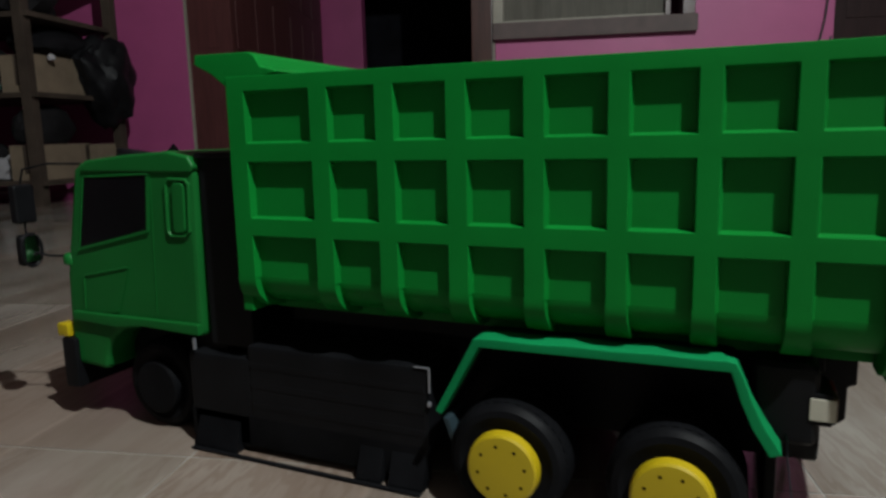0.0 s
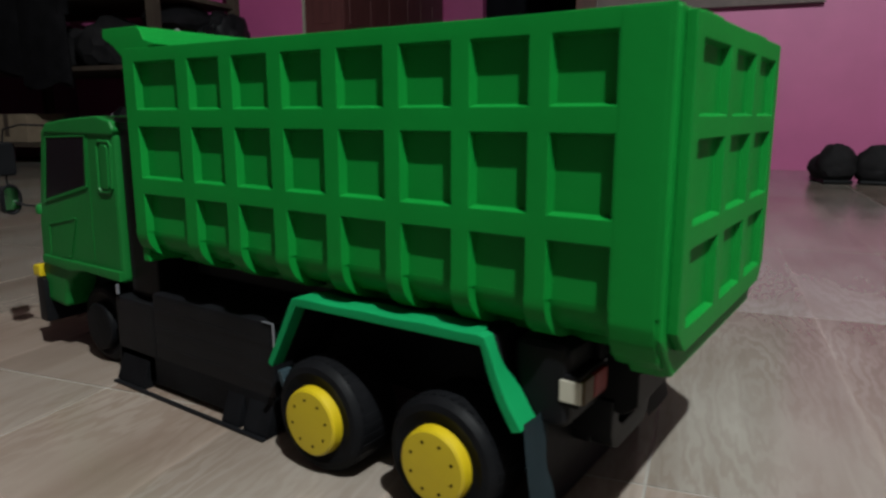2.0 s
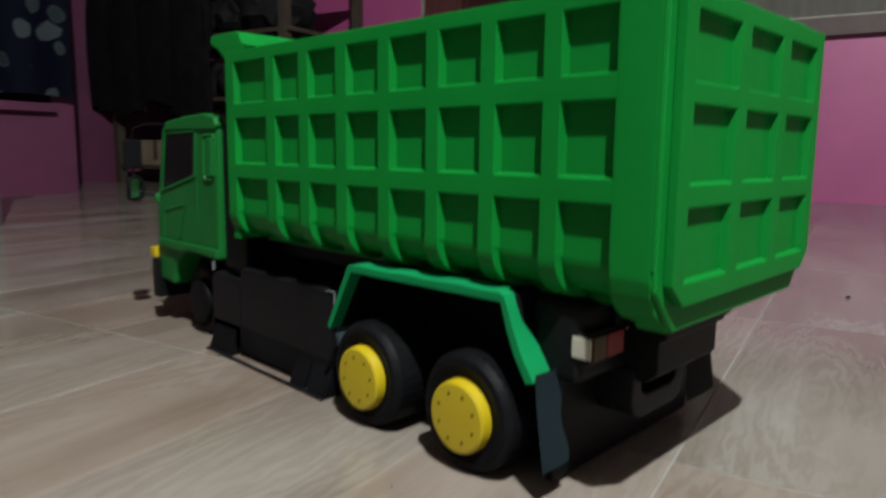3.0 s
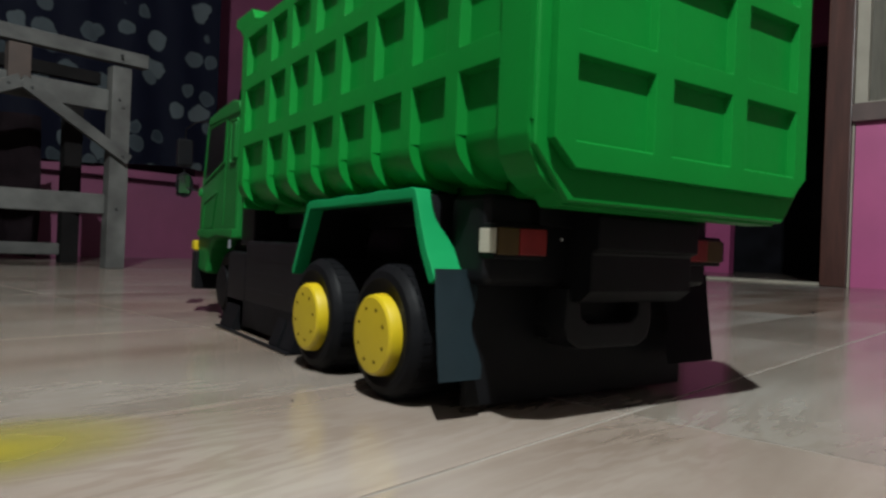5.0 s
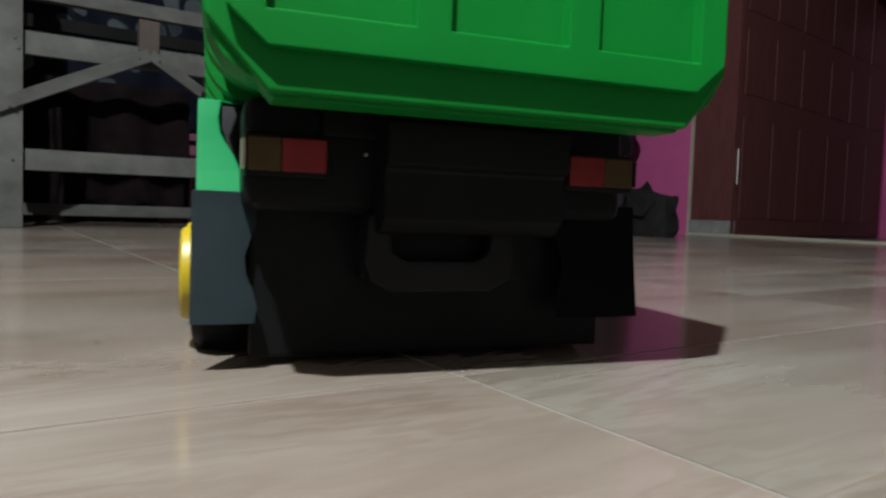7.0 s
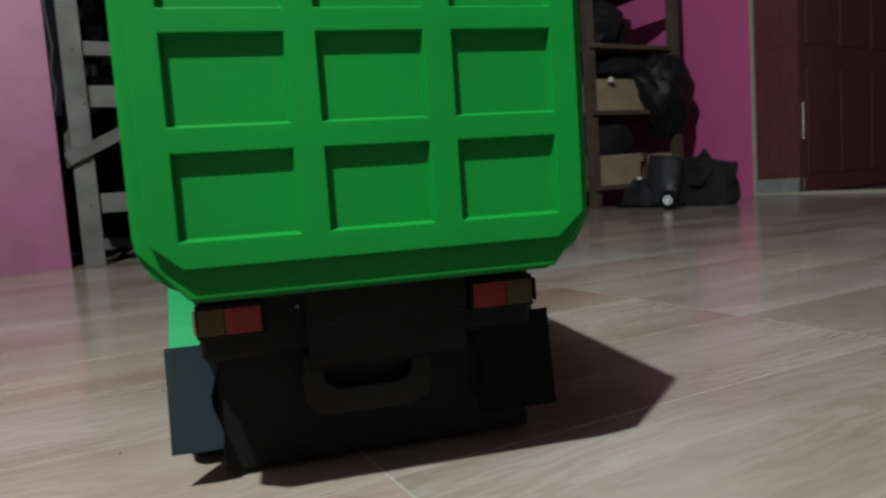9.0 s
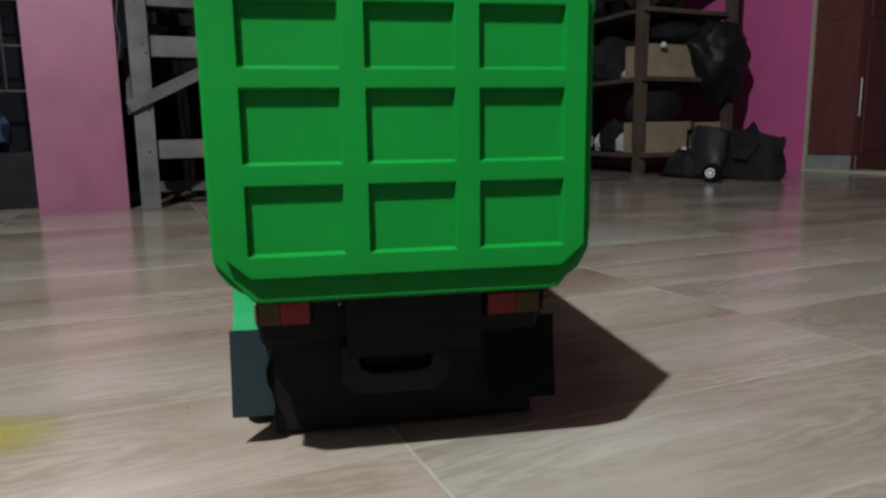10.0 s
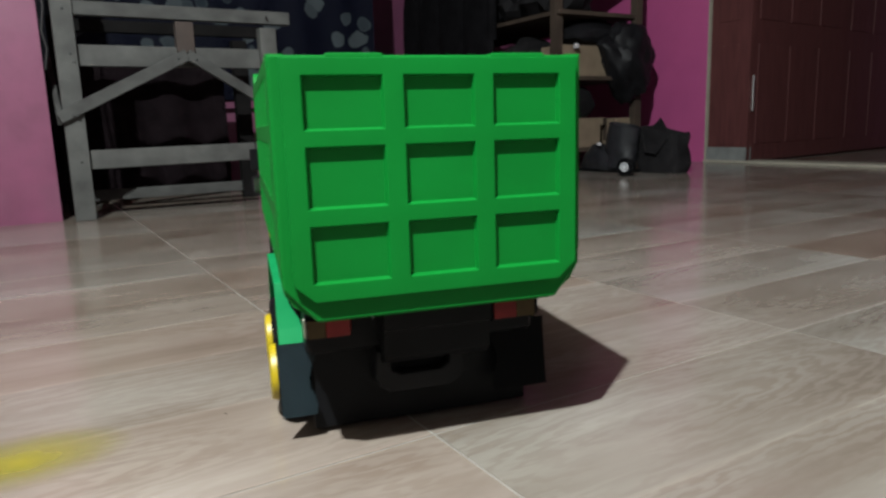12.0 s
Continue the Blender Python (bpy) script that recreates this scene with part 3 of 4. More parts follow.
def bed_side(flip):
    y0 = WID if flip else 0.0
    sg = -1 if flip else 1
    xs = [-0.543] + [e for o in OPEN_X for e in o] + [-0.002]
    zs = [e for r in ROWS_Z for e in r] + [0.358]
    holes = {(2 * k + 1, 2 * r) for k in range(8) for r in range(3)}
    bm = panel(xs, zs, holes, SIDE_D, 0.0013, lambda a, z, d: (a, y0 + sg * d, z + 0.010 * max(0.0, (-a - 0.1)) * max(0.0, (z - 0.30) / 0.06)), open_low=True)
    side = tpart("side_panel", bm, GREEN, label="ribbed green side with sunk square fields")
    # the skin turns in under the fields
    low = []
    for k in range(13):
        a = radians(90 * k / 12)
        low.append((y0 + sg * (SIDE_D - 0.0002 + 0.034 * (1 - math.cos(a))), 0.1838 - 0.0278 * math.sin(a)))
    low += [(y0 + sg * 0.06, 0.156), (y0 + sg * 0.06, 0.1838)]
    tpart("lower_skin", prism(low, "x", -0.540, -0.004), GREEN, side)
    # ribs with a slanting foot
    ends = [-0.543] + [e for o in OPEN_X for e in o]
    for k in range(8):
        a, b = ends[2 * k], ends[2 * k + 1]
        foot = [(y0 + sg * 0.0001, 0.1845)] + [(y0 + sg * 0.038 * (1 - math.cos(radians(q))), 0.181 - 0.030 * math.sin(radians(q))) for q in range(0, 91, 9)] + [(y0 + sg * 0.042, 0.151), (y0 + sg * 0.042, 0.1835)]
        bm = prism(foot, "x", a, b)
        for v in bm.verts:
            d = 0.0013 * min(1.0, max(0.0, sg * (v.co.y - y0) / SIDE_D))
            v.co.x += d if v.co.x > (a + b) / 2 else -d
        tpart("rib_foot", bm, GREEN, side)
    post = [(y0 - sg * 0.0004, 0.3575), (y0 - sg * 0.0004, 0.176), (y0 + sg * 0.0018, 0.1645), (y0 + sg * 0.0085, 0.1535), (y0 + sg * 0.018, 0.1465), (y0 + sg * 0.030, 0.1425), (y0 + sg * 0.05, 0.142), (y0 + sg * 0.05, 0.165), (y0 + sg * 0.014, 0.19), (y0 + sg * 0.014, 0.3575)]
    tpart("corner_post", prism(post, "x", -0.0335, -0.0040, 0.0020, 2), GREEN, side)


bed_side(False)
bed_side(True)

# tailgate: chamfered plate with a raised inner plate and nine sunk fields
ty = [0.0255, 0.0910, 0.1080, 0.1695, 0.1865, 0.2485]
tz = [0.173, 0.221, 0.235, 0.285, 0.298, 0.341]
outline = [(0.0010, 0.357), (0.0010, 0.169), (0.027, 0.1395), (0.247, 0.1395), (0.2710, 0.169), (0.2710, 0.357)]
gate_lip = [(0.020, 0.150), (0.030, 0.1375), (0.244, 0.1375), (0.254, 0.150)]
gate = tpart("tailgate", prism(outline, "x", -0.0105, -0.0005, 0.0026, 3), GREEN, label="green tailgate with nine sunk fields")
bm = panel([0.0095] + ty + [0.2645], [0.158] + tz + [0.3545], {(2 * i + 1, 2 * j + 1) for i in range(3) for j in range(3)}, 0.0056, 0.0012,
           lambda a, z, d: (0.0062 - d, a if z > 0.17 else 0.0265 + (a - 0.0095) * 0.8667, z), 0.0006)
tpart("tailgate_field_plate", bm, GREEN, gate)
tpart("tailgate_lip", prism(gate_lip, "x", -0.028, -0.006, 0.0015), GREEN, gate)
for a, b in ((0.046, 0.093), (0.187, 0.237)):
    tpart("hinge", box((-0.011, a, 0.352), (0.0005, b, 0.3588), 0.0022), GREEN, gate)
tpart("front_panel", box((-0.545, 0.006, 0.150), (-0.533, WID - 0.006, 0.366), 0.002), GREEN)
tpart("bed_floor", box((-0.535, 0.045, 0.146), (-0.01, WID - 0.045, 0.158), 0.002), GREEN)
tpart("cab_guard", prism([(-0.577, 0.3835), (-0.517, 0.3825), (-0.511, 0.379), (-0.505, 0.3695), (-0.485, 0.3640), (-0.545, 0.3545), (-0.560, 0.366), (-0.578, 0.3745)], "y", 0.001, WID - 0.001, 0.0015), GREEN,
      label="green lip over the cab")

# cab
CAB = [(-0.764, 0.2885), (-0.776, 0.282), (-0.796, 0.196), (-0.803, 0.165), (-0.807, 0.105), (-0.805, 0.064), (-0.756, 0.061), (-0.752, 0.080), (-0.742, 0.098),
       (-0.722, 0.111), (-0.69, 0.1155), (-0.613, 0.1125), (-0.6105, 0.20), (-0.6085, 0.278), (-0.616, 0.290), (-0.64, 0.2955)]
# Black block added so the cab's wheel arches stay dark inside.
tpart("arch_shade_block", box((-0.752, 0.056, 0.018), (-0.612, 0.216, 0.112), 0.003), BLACK)
cab = tpart("cab", prism(CAB, "y", 0.020, 0.252, 0.0085, 4), CAB_GREEN, label="green moulded driver's cab")
for y, s in ((0.020, 1), (0.252, -1)):
    def skin(points, lift, bev=0.001, sink=0.004):
        return prism(points, "y", min(y - s * lift, y + s * sink), max(y - s * lift, y + s * sink), bev)
    tpart("window", skin([(-0.7775, 0.1955), (-0.7605, 0.2735), (-0.667, 0.2765), (-0.6735, 0.2185)], 0.0008), GLASS, cab, "dark side window")
    rim = [(-0.7775, 0.1955), (-0.7605, 0.2735), (-0.667, 0.2765), (-0.6735, 0.2185)]
    for p, q in zip(rim, rim[1:] + rim[:1]):
        tpart("window_rim", beam((p[0], y - s * 0.0008, p[1]), (q[0], y - s * 0.0008, q[1]), 0.002, 0.0022, 0.0006), CAB_GREEN, cab)
    loop = [(-0.646, 0.219), (-0.642, 0.2145), (-0.622, 0.2150), (-0.6175, 0.220), (-0.6145, 0.266), (-0.618, 0.2705), (-0.640, 0.271), (-0.6445, 0.266), (-0.646, 0.219)]
    tpart("vent_frame", tube([(px, y - s * 0.0004, pz) for px, pz in loop], 0.0021, 8), CAB_GREEN, cab)
    tpart("air_vent", skin([(-0.637, 0.221), (-0.634, 0.2180), (-0.624, 0.2184), (-0.6215, 0.221), (-0.6195, 0.264), (-0.622, 0.2675), (-0.632, 0.268), (-0.635, 0.265)], 0.0032, 0.002), CAB_GREEN, cab)
    step = [(-0.776, 0.166), (-0.708, 0.179), (-0.727, 0.131), (-0.779, 0.127)]
    for p, q in zip(step, step[1:] + step[:1]):
        tpart("door_crease", beam((p[0], y - s * 0.0002, p[1]), (q[0], y - s * 0.0002, q[1]), 0.0022, 0.0026, 0.0008), CAB_GREEN, cab)
    tpart("sill_band", skin([(-0.795, 0.126), (-0.6135, 0.1265), (-0.6135, 0.115), (-0.69, 0.1175), (-0.73, 0.113), (-0.795, 0.116)], 0.0048, 0.0018), CAB_GREEN, cab)
    tpart("door_seam", beam((-0.664, y - s * 0.0001, 0.285), (-0.672, y - s * 0.0001, 0.132), 0.0012, 0.0012, 0.0003, Vector((0, 1, 0))), CAB_GREEN, cab)
    tpart("marker_lamp", box((-0.823, y - 0.006, 0.095), (-0.805, y + 0.010, 0.110), 0.003), YELLOW, cab, "small yellow corner lamp")
    mx, my = -0.838, y - s * 0.018
    tpart("mirror_arm", tube([(-0.80, y + s * 0.004, 0.186), (-0.818, y - s * 0.006, 0.187), (-0.836, my, 0.193)], 0.0013), BLACK, cab)
    tpart("mirror", box((mx - 0.006, my - 0.011, 0.177), (mx + 0.007, my + 0.011, 0.212), 0.006, 3), BLACK, cab, "small round side mirror")
    tpart("mirror_rim", tube([(mx + 0.0065, my + 0.0118 * math.cos(radians(q)), 0.1945 + 0.018 * math.sin(radians(q))) for q in range(0, 361, 20)], 0.0018, 8), BLACK, cab, "black rim")
    tpart("upper_mirror", box((mx - 0.006, my - 0.012, 0.224), (mx + 0.006, my + 0.012, 0.266), 0.004, 3), BLACK, cab, "black upper mirror")
    tpart("mirror_glass", box((mx + 0.0068, my - 0.008, 0.182), (mx + 0.008, my + 0.008, 0.210), 0.0004), CHROME, cab)
    tpart("mirror_stay", tube([(-0.765, y + s * 0.002, 0.287), (-0.80, y - s * 0.012, 0.288), (-0.832, my, 0.282), (mx, my, 0.268), (mx, my, 0.21)], 0.0012), BLACK, cab)
    tpart("mirror_foot", lump((-0.799, y + s * 0.002, 0.176), (0.008, 0.006, 0.009), 3, 0.05, 1, 2), CAB_GREEN, cab)
tpart("windscreen", prism([(-0.8008, 0.185), (-0.7795, 0.276), (-0.774, 0.274), (-0.794, 0.185)], "y", 0.034, 0.238, 0.001), GLASS, cab)
tpart("bumper", box((-0.818, 0.014, 0.036), (-0.796, 0.258, 0.094), 0.004), BLACK, cab)
tpart("roof_cap", prism([(-0.762, 0.2835), (-0.755, 0.2905), (-0.70, 0.2955), (-0.64, 0.2985), (-0.612, 0.2935), (-0.6060, 0.2835), (-0.610, 0.2770), (-0.70, 0.2780), (-0.764, 0.2780)], "y", 0.0178, 0.2542, 0.0052, 4), CAB_GREEN, cab)
tpart("roof_hatch", box((-0.70, 0.07, 0.293), (-0.635, 0.20, 0.298), 0.002), CAB_GREEN, cab)

# chassis and black parts
chassis = tpart("chassis", box((-0.79, 0.085, 0.050), (-0.075, 0.187, 0.145), 0.004), BLACK, label="black plastic chassis")
tpart("cab_back", box((-0.607, 0.026, 0.105), (-0.553, WID - 0.026, 0.2935), 0.003), BLACK)
tpart("cab_back_rail", box((-0.607, 0.022, 0.2915), (-0.553, 0.030, 0.2965), 0.001), BLACK)
for y0, y1 in ((0.017, 0.09), (WID - 0.09, WID - 0.017)):
    tank = tpart("side_tank", box((-0.556, y0, 0.034), (-0.360, y1, 0.112), 0.006), BLACK)
    for z in (0.052, 0.072, 0.092):
        tpart("tank_rib", box((-0.552, y0 - 0.0004, z - 0.003), (-0.364, y1 + 0.0004, z + 0.003), 0.0002), BLACK, tank)
    out = -1 if y0 < 0.1 else 1
    yf = y0 if y0 < 0.1 else y1
    RAIL_Y = 0.004 if y0 < 0.1 else WID - 0.004
    tpart("guard_rail", box((-0.622, RAIL_Y - 0.0025, 0.0004), (-0.364, RAIL_Y + 0.0025, 0.0030), 0.0008), BLACK, tank)
    tpart("tank_skirt", box((-0.632, yf - out * 0.004 - 0.004, 0.0075), (-0.362, yf - out * 0.004 + 0.004, 0.040), 0.002), RUBBER, tank)
    # feet slope from the tank's face out to the rail, with open slots between them
    for xa, xb in ((-0.622, -0.569), (-0.431, -0.406), (-0.398, -0.364)):
        tpart("guard_foot", prism([(yf - out * 0.004, 0.001), (RAIL_Y - out * 0.003, 0.001), (RAIL_Y - out * 0.003, 0.004), (yf - out * 0.001, 0.034), (yf - out * 0.004, 0.040)], "x", xa, xb, 0.001), RUBBER, tank)
    # Bright strips stand in for the glint along the tank's top corner.
    tpart("edge_glint", box((-0.3594, yf - 0.0008, 0.090), (-0.3580, yf + 0.0008, 0.1122), 0.0003), DULLMETAL, tank, "thin bright strip drawn for the glint on the tank edge")
    tpart("edge_glint", box((-0.3730, yf - 0.0008, 0.1116), (-0.3594, yf + 0.0008, 0.1126), 0.0003), DULLMETAL, tank, "thin bright strip drawn for the glint on the tank edge")
    tpart("clip", box((-0.3605, yf - 0.0015, 0.078), (-0.3575, yf + 0.0015, 0.082), 0.0006), DULLMETAL, tank, "small bright clip")
    tpart("step_clip", box((-0.6205, yf + out * 0.002 - 0.0015, 0.101), (-0.6178, yf + out * 0.002 + 0.0015, 0.1125), 0.0006), DULLMETAL, tank, "small bright clip")
    tpart("rear_step", box((-0.632, min(yf, yf - out * 0.023), 0.004), (-0.552, max(yf, yf - out * 0.023), 0.098), 0.006), BLACK, tank)
tpart("bed_support", box((-0.53, 0.06, 0.128), (-0.06, 0.212, 0.150), 0.003), BLACK)
tpart("rear_skirt", box((-0.110, 0.020, 0.088), (-0.066, 0.252, 0.148), 0.009, 3), BLACK)
tpart("rear_beam", prism([(-0.110, 0.146), (-0.046, 0.146), (-0.035, 0.136), (-0.035, 0.114), (-0.041, 0.112), (-0.041, 0.086), (-0.051, 0.078), (-0.110, 0.078)], "y", 0.090, 0.196, 0.002), BLACK)
tpart("rear_plate", box((-0.098, 0.026, 0.005), (-0.090, 0.252, 0.104), 0.003), BLACK)
tpart("tow_bracket", prism([(0.086, 0.088), (0.084, 0.062), (0.088, 0.051), (0.099, 0.045), (0.159, 0.045), (0.170, 0.051), (0.174, 0.062), (0.172, 0.088), (0.160, 0.088), (0.158, 0.068), (0.150, 0.063), (0.108, 0.063), (0.100, 0.068), (0.098, 0.088)], "x", -0.092, -0.058, 0.003), WORNBLACK)
tpart("rear_bolt", box((-0.0690, 0.0842, 0.1195), (-0.0648, 0.0860, 0.1213), 0.0005), SILVER, label="small bright bolt")
for s, y0, y1, ym in ((1, 0.022, 0.062, 0.039), (-1, 0.204, 0.248, 0.228)):
    dx = 0.0 if s > 0 else 0.005
    lamp = tpart("tail_lamp", box((dx - 0.072, y0 - 0.0015, 0.1055), (dx - 0.058, y1 + 0.0015, 0.1285), 0.002), BLACK, label="black tail lamp box with red and amber lenses")
    ra, rb = (ym, y1) if s > 0 else (y0, ym)
    aa, ab = (y0, ym) if s > 0 else (ym, y1)
    tpart("red_lens", box((dx - 0.060, ra, 0.1085), (dx - 0.0545, rb, 0.1260), 0.0016), RED, lamp, "red lens")
    tpart("amber_lens", box((dx - 0.060, aa, 0.1085), (dx - 0.0550, ab, 0.1260), 0.0016), AMBER, lamp, "amber lens")
    ys = y0 - 0.0022 if s > 0 else y1 + 0.0022
    tpart("side_lens", box((dx - 0.0725, ys - 0.0006, 0.1095), (dx - 0.0565, ys + 0.0012, 0.1250), 0.0006), CLEAR if s > 0 else BLACK, lamp, "pale side face" if s > 0 else "")


def fender(flip):
    y0, y1 = (-0.003, 0.025) if not flip else (WID - 0.038, WID - 0.010)
    top = [(-0.306 + 0.181 * k / 24, 0.1493 + 0.003 * k / 24 + 0.0004 * math.sin(2 * math.pi * k / 8)) for k in range(25)]
    out = [(-0.345, 0.084), (-0.3105, 0.1482)] + top + [ (-0.119, 0.1510), (-0.1085, 0.126), (-0.1005, 0.109), (-0.0885, 0.0905)]
    inn = [(-0.0965, 0.0875), (-0.1085, 0.107), (-0.1160, 0.1245), (-0.1225, 0.1442), (-0.3055, 0.1420), (-0.3393, 0.0815)]
    # the rear leg is narrow at the top and spreads in a wave towards the flap
    leg = [(0.153, 0.0135), (0.140, 0.0115), (0.130, 0.0130), (0.120, 0.0195), (0.110, 0.0250), (0.0885, 0.0265)]
    out = out[:-3] + [(-0.1145, 0.1415), (-0.1110, 0.1325), (-0.1085, 0.126), (-0.1045, 0.117), (-0.1005, 0.109), (-0.0885, 0.0905)]
    bm = prism(out + inn, "y", y0, y1, 0.0014)
    for v in bm.verts:
        into = (v.co.y - y0) if not flip else (y1 - v.co.y)
        if v.co.x > -0.1285 and into > 0.014:
            z = min(0.153, max(0.0885, v.co.z))
            for (za, wa), (zb, wb) in zip(leg, leg[1:]):
                if zb <= z <= za:
                    into += wb + (wa - wb) * (z - zb) / (za - zb) - 0.028
                    break
            v.co.y = y0 + into if not flip else y1 - into
    f = tpart("fender", bm, FENDER_GREEN, label="bright green wheel arch")
    # Added black fill, since only shade shows inside the arch.
    ya, yb = (0.0105, 0.066) if not flip else (WID - 0.066, WID - 0.0105)
    tpart("arch_shade_fill", prism([(px - 0.002, pz - 0.003) for px, pz in out] + [(px + 0.001, pz) for px, pz in inn], "y", ya, yb), BLACK, f)
    a, b = (-0.005, 0.026) if not flip else (WID - 0.060, WID - 0.003)
    bm = bmesh.new()
    rows = []
    for i in range(9):
        z = 0.098 - 0.071 * i / 8
        wave = 0.0035 * math.sin(i * 1.1)
        x = -0.0862 + 0.0095 * (i / 8) ** 1.3 + (0.007 if flip else 0.0)
        inner, outer = (b + wave, a) if not flip else (a - wave, b)
        rows.append([bm.verts.new((x, outer, z)), bm.verts.new((x + 0.001, (outer + inner) / 2, z)), bm.verts.new((x, inner, z))])
    for p, q in zip(rows, rows[1:]):
        for k in range(2):
            bm.faces.new((p[k], p[k + 1], q[k + 1], q[k]))
    r = bmesh.ops.solidify(bm, geom=list(bm.faces), thickness=0.0045)
    tpart("mud_flap", bm, FLAP if not flip else BLACK, f, "dark teal mud flap" if not flip else "")
    c0, c1 = (0.004, 0.05) if not flip else (WID - 0.05, WID - 0.004)
    tpart("front_flap", prism([(-0.341, 0.076), (-0.336, 0.076), (-0.324, 0.044), (-0.329, 0.042)], "y", c0, c1, 0.001), FLAP if not flip else BLACK, f, "dark teal flap" if not flip else "")


fender(False)
fender(True)


def wheel(x, flip, hub_mat, wide=0.058, sink=0.0):
    """Tyre with a shoulder and tread blocks; hub disc with eight holes."""
    sg = -1 if flip else 1
    y0 = (WID - sink if flip else sink) + sg * 0.0045
    R = 0.0492
    prof = [(0.026, 0.004), (0.034, 0.003), (0.039, 0.0005), (0.0440, 0.0015), (0.0472, 0.005), (R, 0.009), (R, wide - 0.009), (0.0472, wide - 0.005), (0.0440, wide - 0.0015), (0.026, wide)]
    prof = [(r, y0 + sg * d) for r, d in prof]
    w = tpart("wheel", lathe(prof, 48, "y", (x, 0, R)), RUBBER, label="black tyre on a yellow hub" if hub_mat is YELLOW else "black tyre")
    bm = bmesh.new()
    for k in range(36):
        m = Matrix.Translation((x, 0, R)) @ Matrix.Rotation(2 * math.pi * k / 36, 4, "Y")
        ya, yb = sorted((y0 + sg * 0.008, y0 + sg * (wide - 0.008)))
        add_box(bm, (-0.0024, ya, R - 0.002), (0.0024, yb, R + 0.0002), m)
    tpart("tread", bm, RUBBER, w)
    hy = [(0.0005, -0.0066), (0.020, -0.0066), (0.0270, -0.0062), (0.0288, -0.0048), (0.0296, -0.0010), (0.0300, 0.006), (0.0005, 0.006)]
    hub = tpart("hub", lathe([(r, y0 + sg * d) for r, d in hy], 48, "y", (x - 0.001, 0, R - 0.0022)), hub_mat, w, "yellow hub disc" if hub_mat is YELLOW else "")
    ph = 0.39 if x > -0.2 else 0.2
    for k in range(8 if hub_mat is YELLOW else 0):
        a = 2 * math.pi * k / 8 + ph
        tpart("hub_hole", lathe([(0.0003, y0 - sg * 0.0067), (0.0015, y0 - sg * 0.0067), (0.0015, y0 - sg * 0.004), (0.0003, y0 - sg * 0.004)], 10, "y",
                                (x - 0.001 + 0.0198 * math.cos(a), 0, R - 0.0022 + 0.0198 * math.sin(a))), HOLE, w)


for flip in (False, True):
    wheel(-0.284, flip, YELLOW, sink=0.0 if flip else -0.0105)
    wheel(-0.157, flip, YELLOW, sink=0.0 if flip else -0.0105)
    wheel(-0.690, flip, RUBBER, 0.05, 0.028)
for x in (-0.284, -0.157, -0.688):
    tpart("axle", tube([(x, 0.05, 0.05), (x, 0.222, 0.05)], 0.006, 10), BLACK)

# ---- clutter ----
def single(name, bm, mat, u, v, label, category, group="", z=0.0, turn=0.0):
    ob = finish(name, bm, mat)
    ob.matrix_world = Matrix.Translation(uv(u, v, z)) @ Matrix.Rotation(TURN + turn, 4, "Z")
    return tagged(ob, label, category, group)


# on the floor before the shelf
def boot(u, v, turn, h, s, label):
    b = thing("boot", uv(u, v), label, "boot", "", TURN + turn)
    part("shoe_upper", lump((0.06 * s, 0.0, 0.0), (0.15 * s, 0.066 * s, 0.075 * s), 5, 0.2, 2.2), LEATHER, b)
    part("sole", box((-0.12 * s, -0.055 * s, 0.0), (0.205 * s, 0.055 * s, 0.016 * s), 0.009), RUBBER, b)
    bm = bmesh.new()
    rings = []
    for i in range(10):
        z = 0.03 + (h - 0.03) * min(i, 8) / 8 - (0.03 if i == 9 else 0)
        lean = -0.03 - 0.02 * (i / 8) ** 1.5
        ring = []
        for k in range(20):
            a = 2 * math.pi * k / 20
            rr = (1 + 0.14 * noise.noise(Vector((math.cos(a) * 1.5 + u * 5, math.sin(a) * 1.5, i * 0.45)))) * (0.86 if i == 9 else 1)
            ring.append(bm.verts.new((s * (lean + 0.082 * rr * math.cos(a)), s * 0.06 * rr * math.sin(a), z + 0.02 * math.cos(a) * min(i, 8) / 8)))
        rings.append(ring)
    for p, q in zip(rings, rings[1:]):
        for k in range(20):
            bm.faces.new((p[k], p[(k + 1) % 20], q[(k + 1) % 20], q[k]))
    bm.faces.new(rings[-1])
    part("shaft", bm, LEATHER, b)
    part("size_tag", lump((0.05 * s, 0.058 * s, 0.155), (0.020, 0.008, 0.012), 3, 0.2, 1.0, 2), WHITE, b, "small white tag")
    return b


boot(-2.43, 2.80, radians(182), 0.27, 1.28, "large black leather boot standing before the shelf")


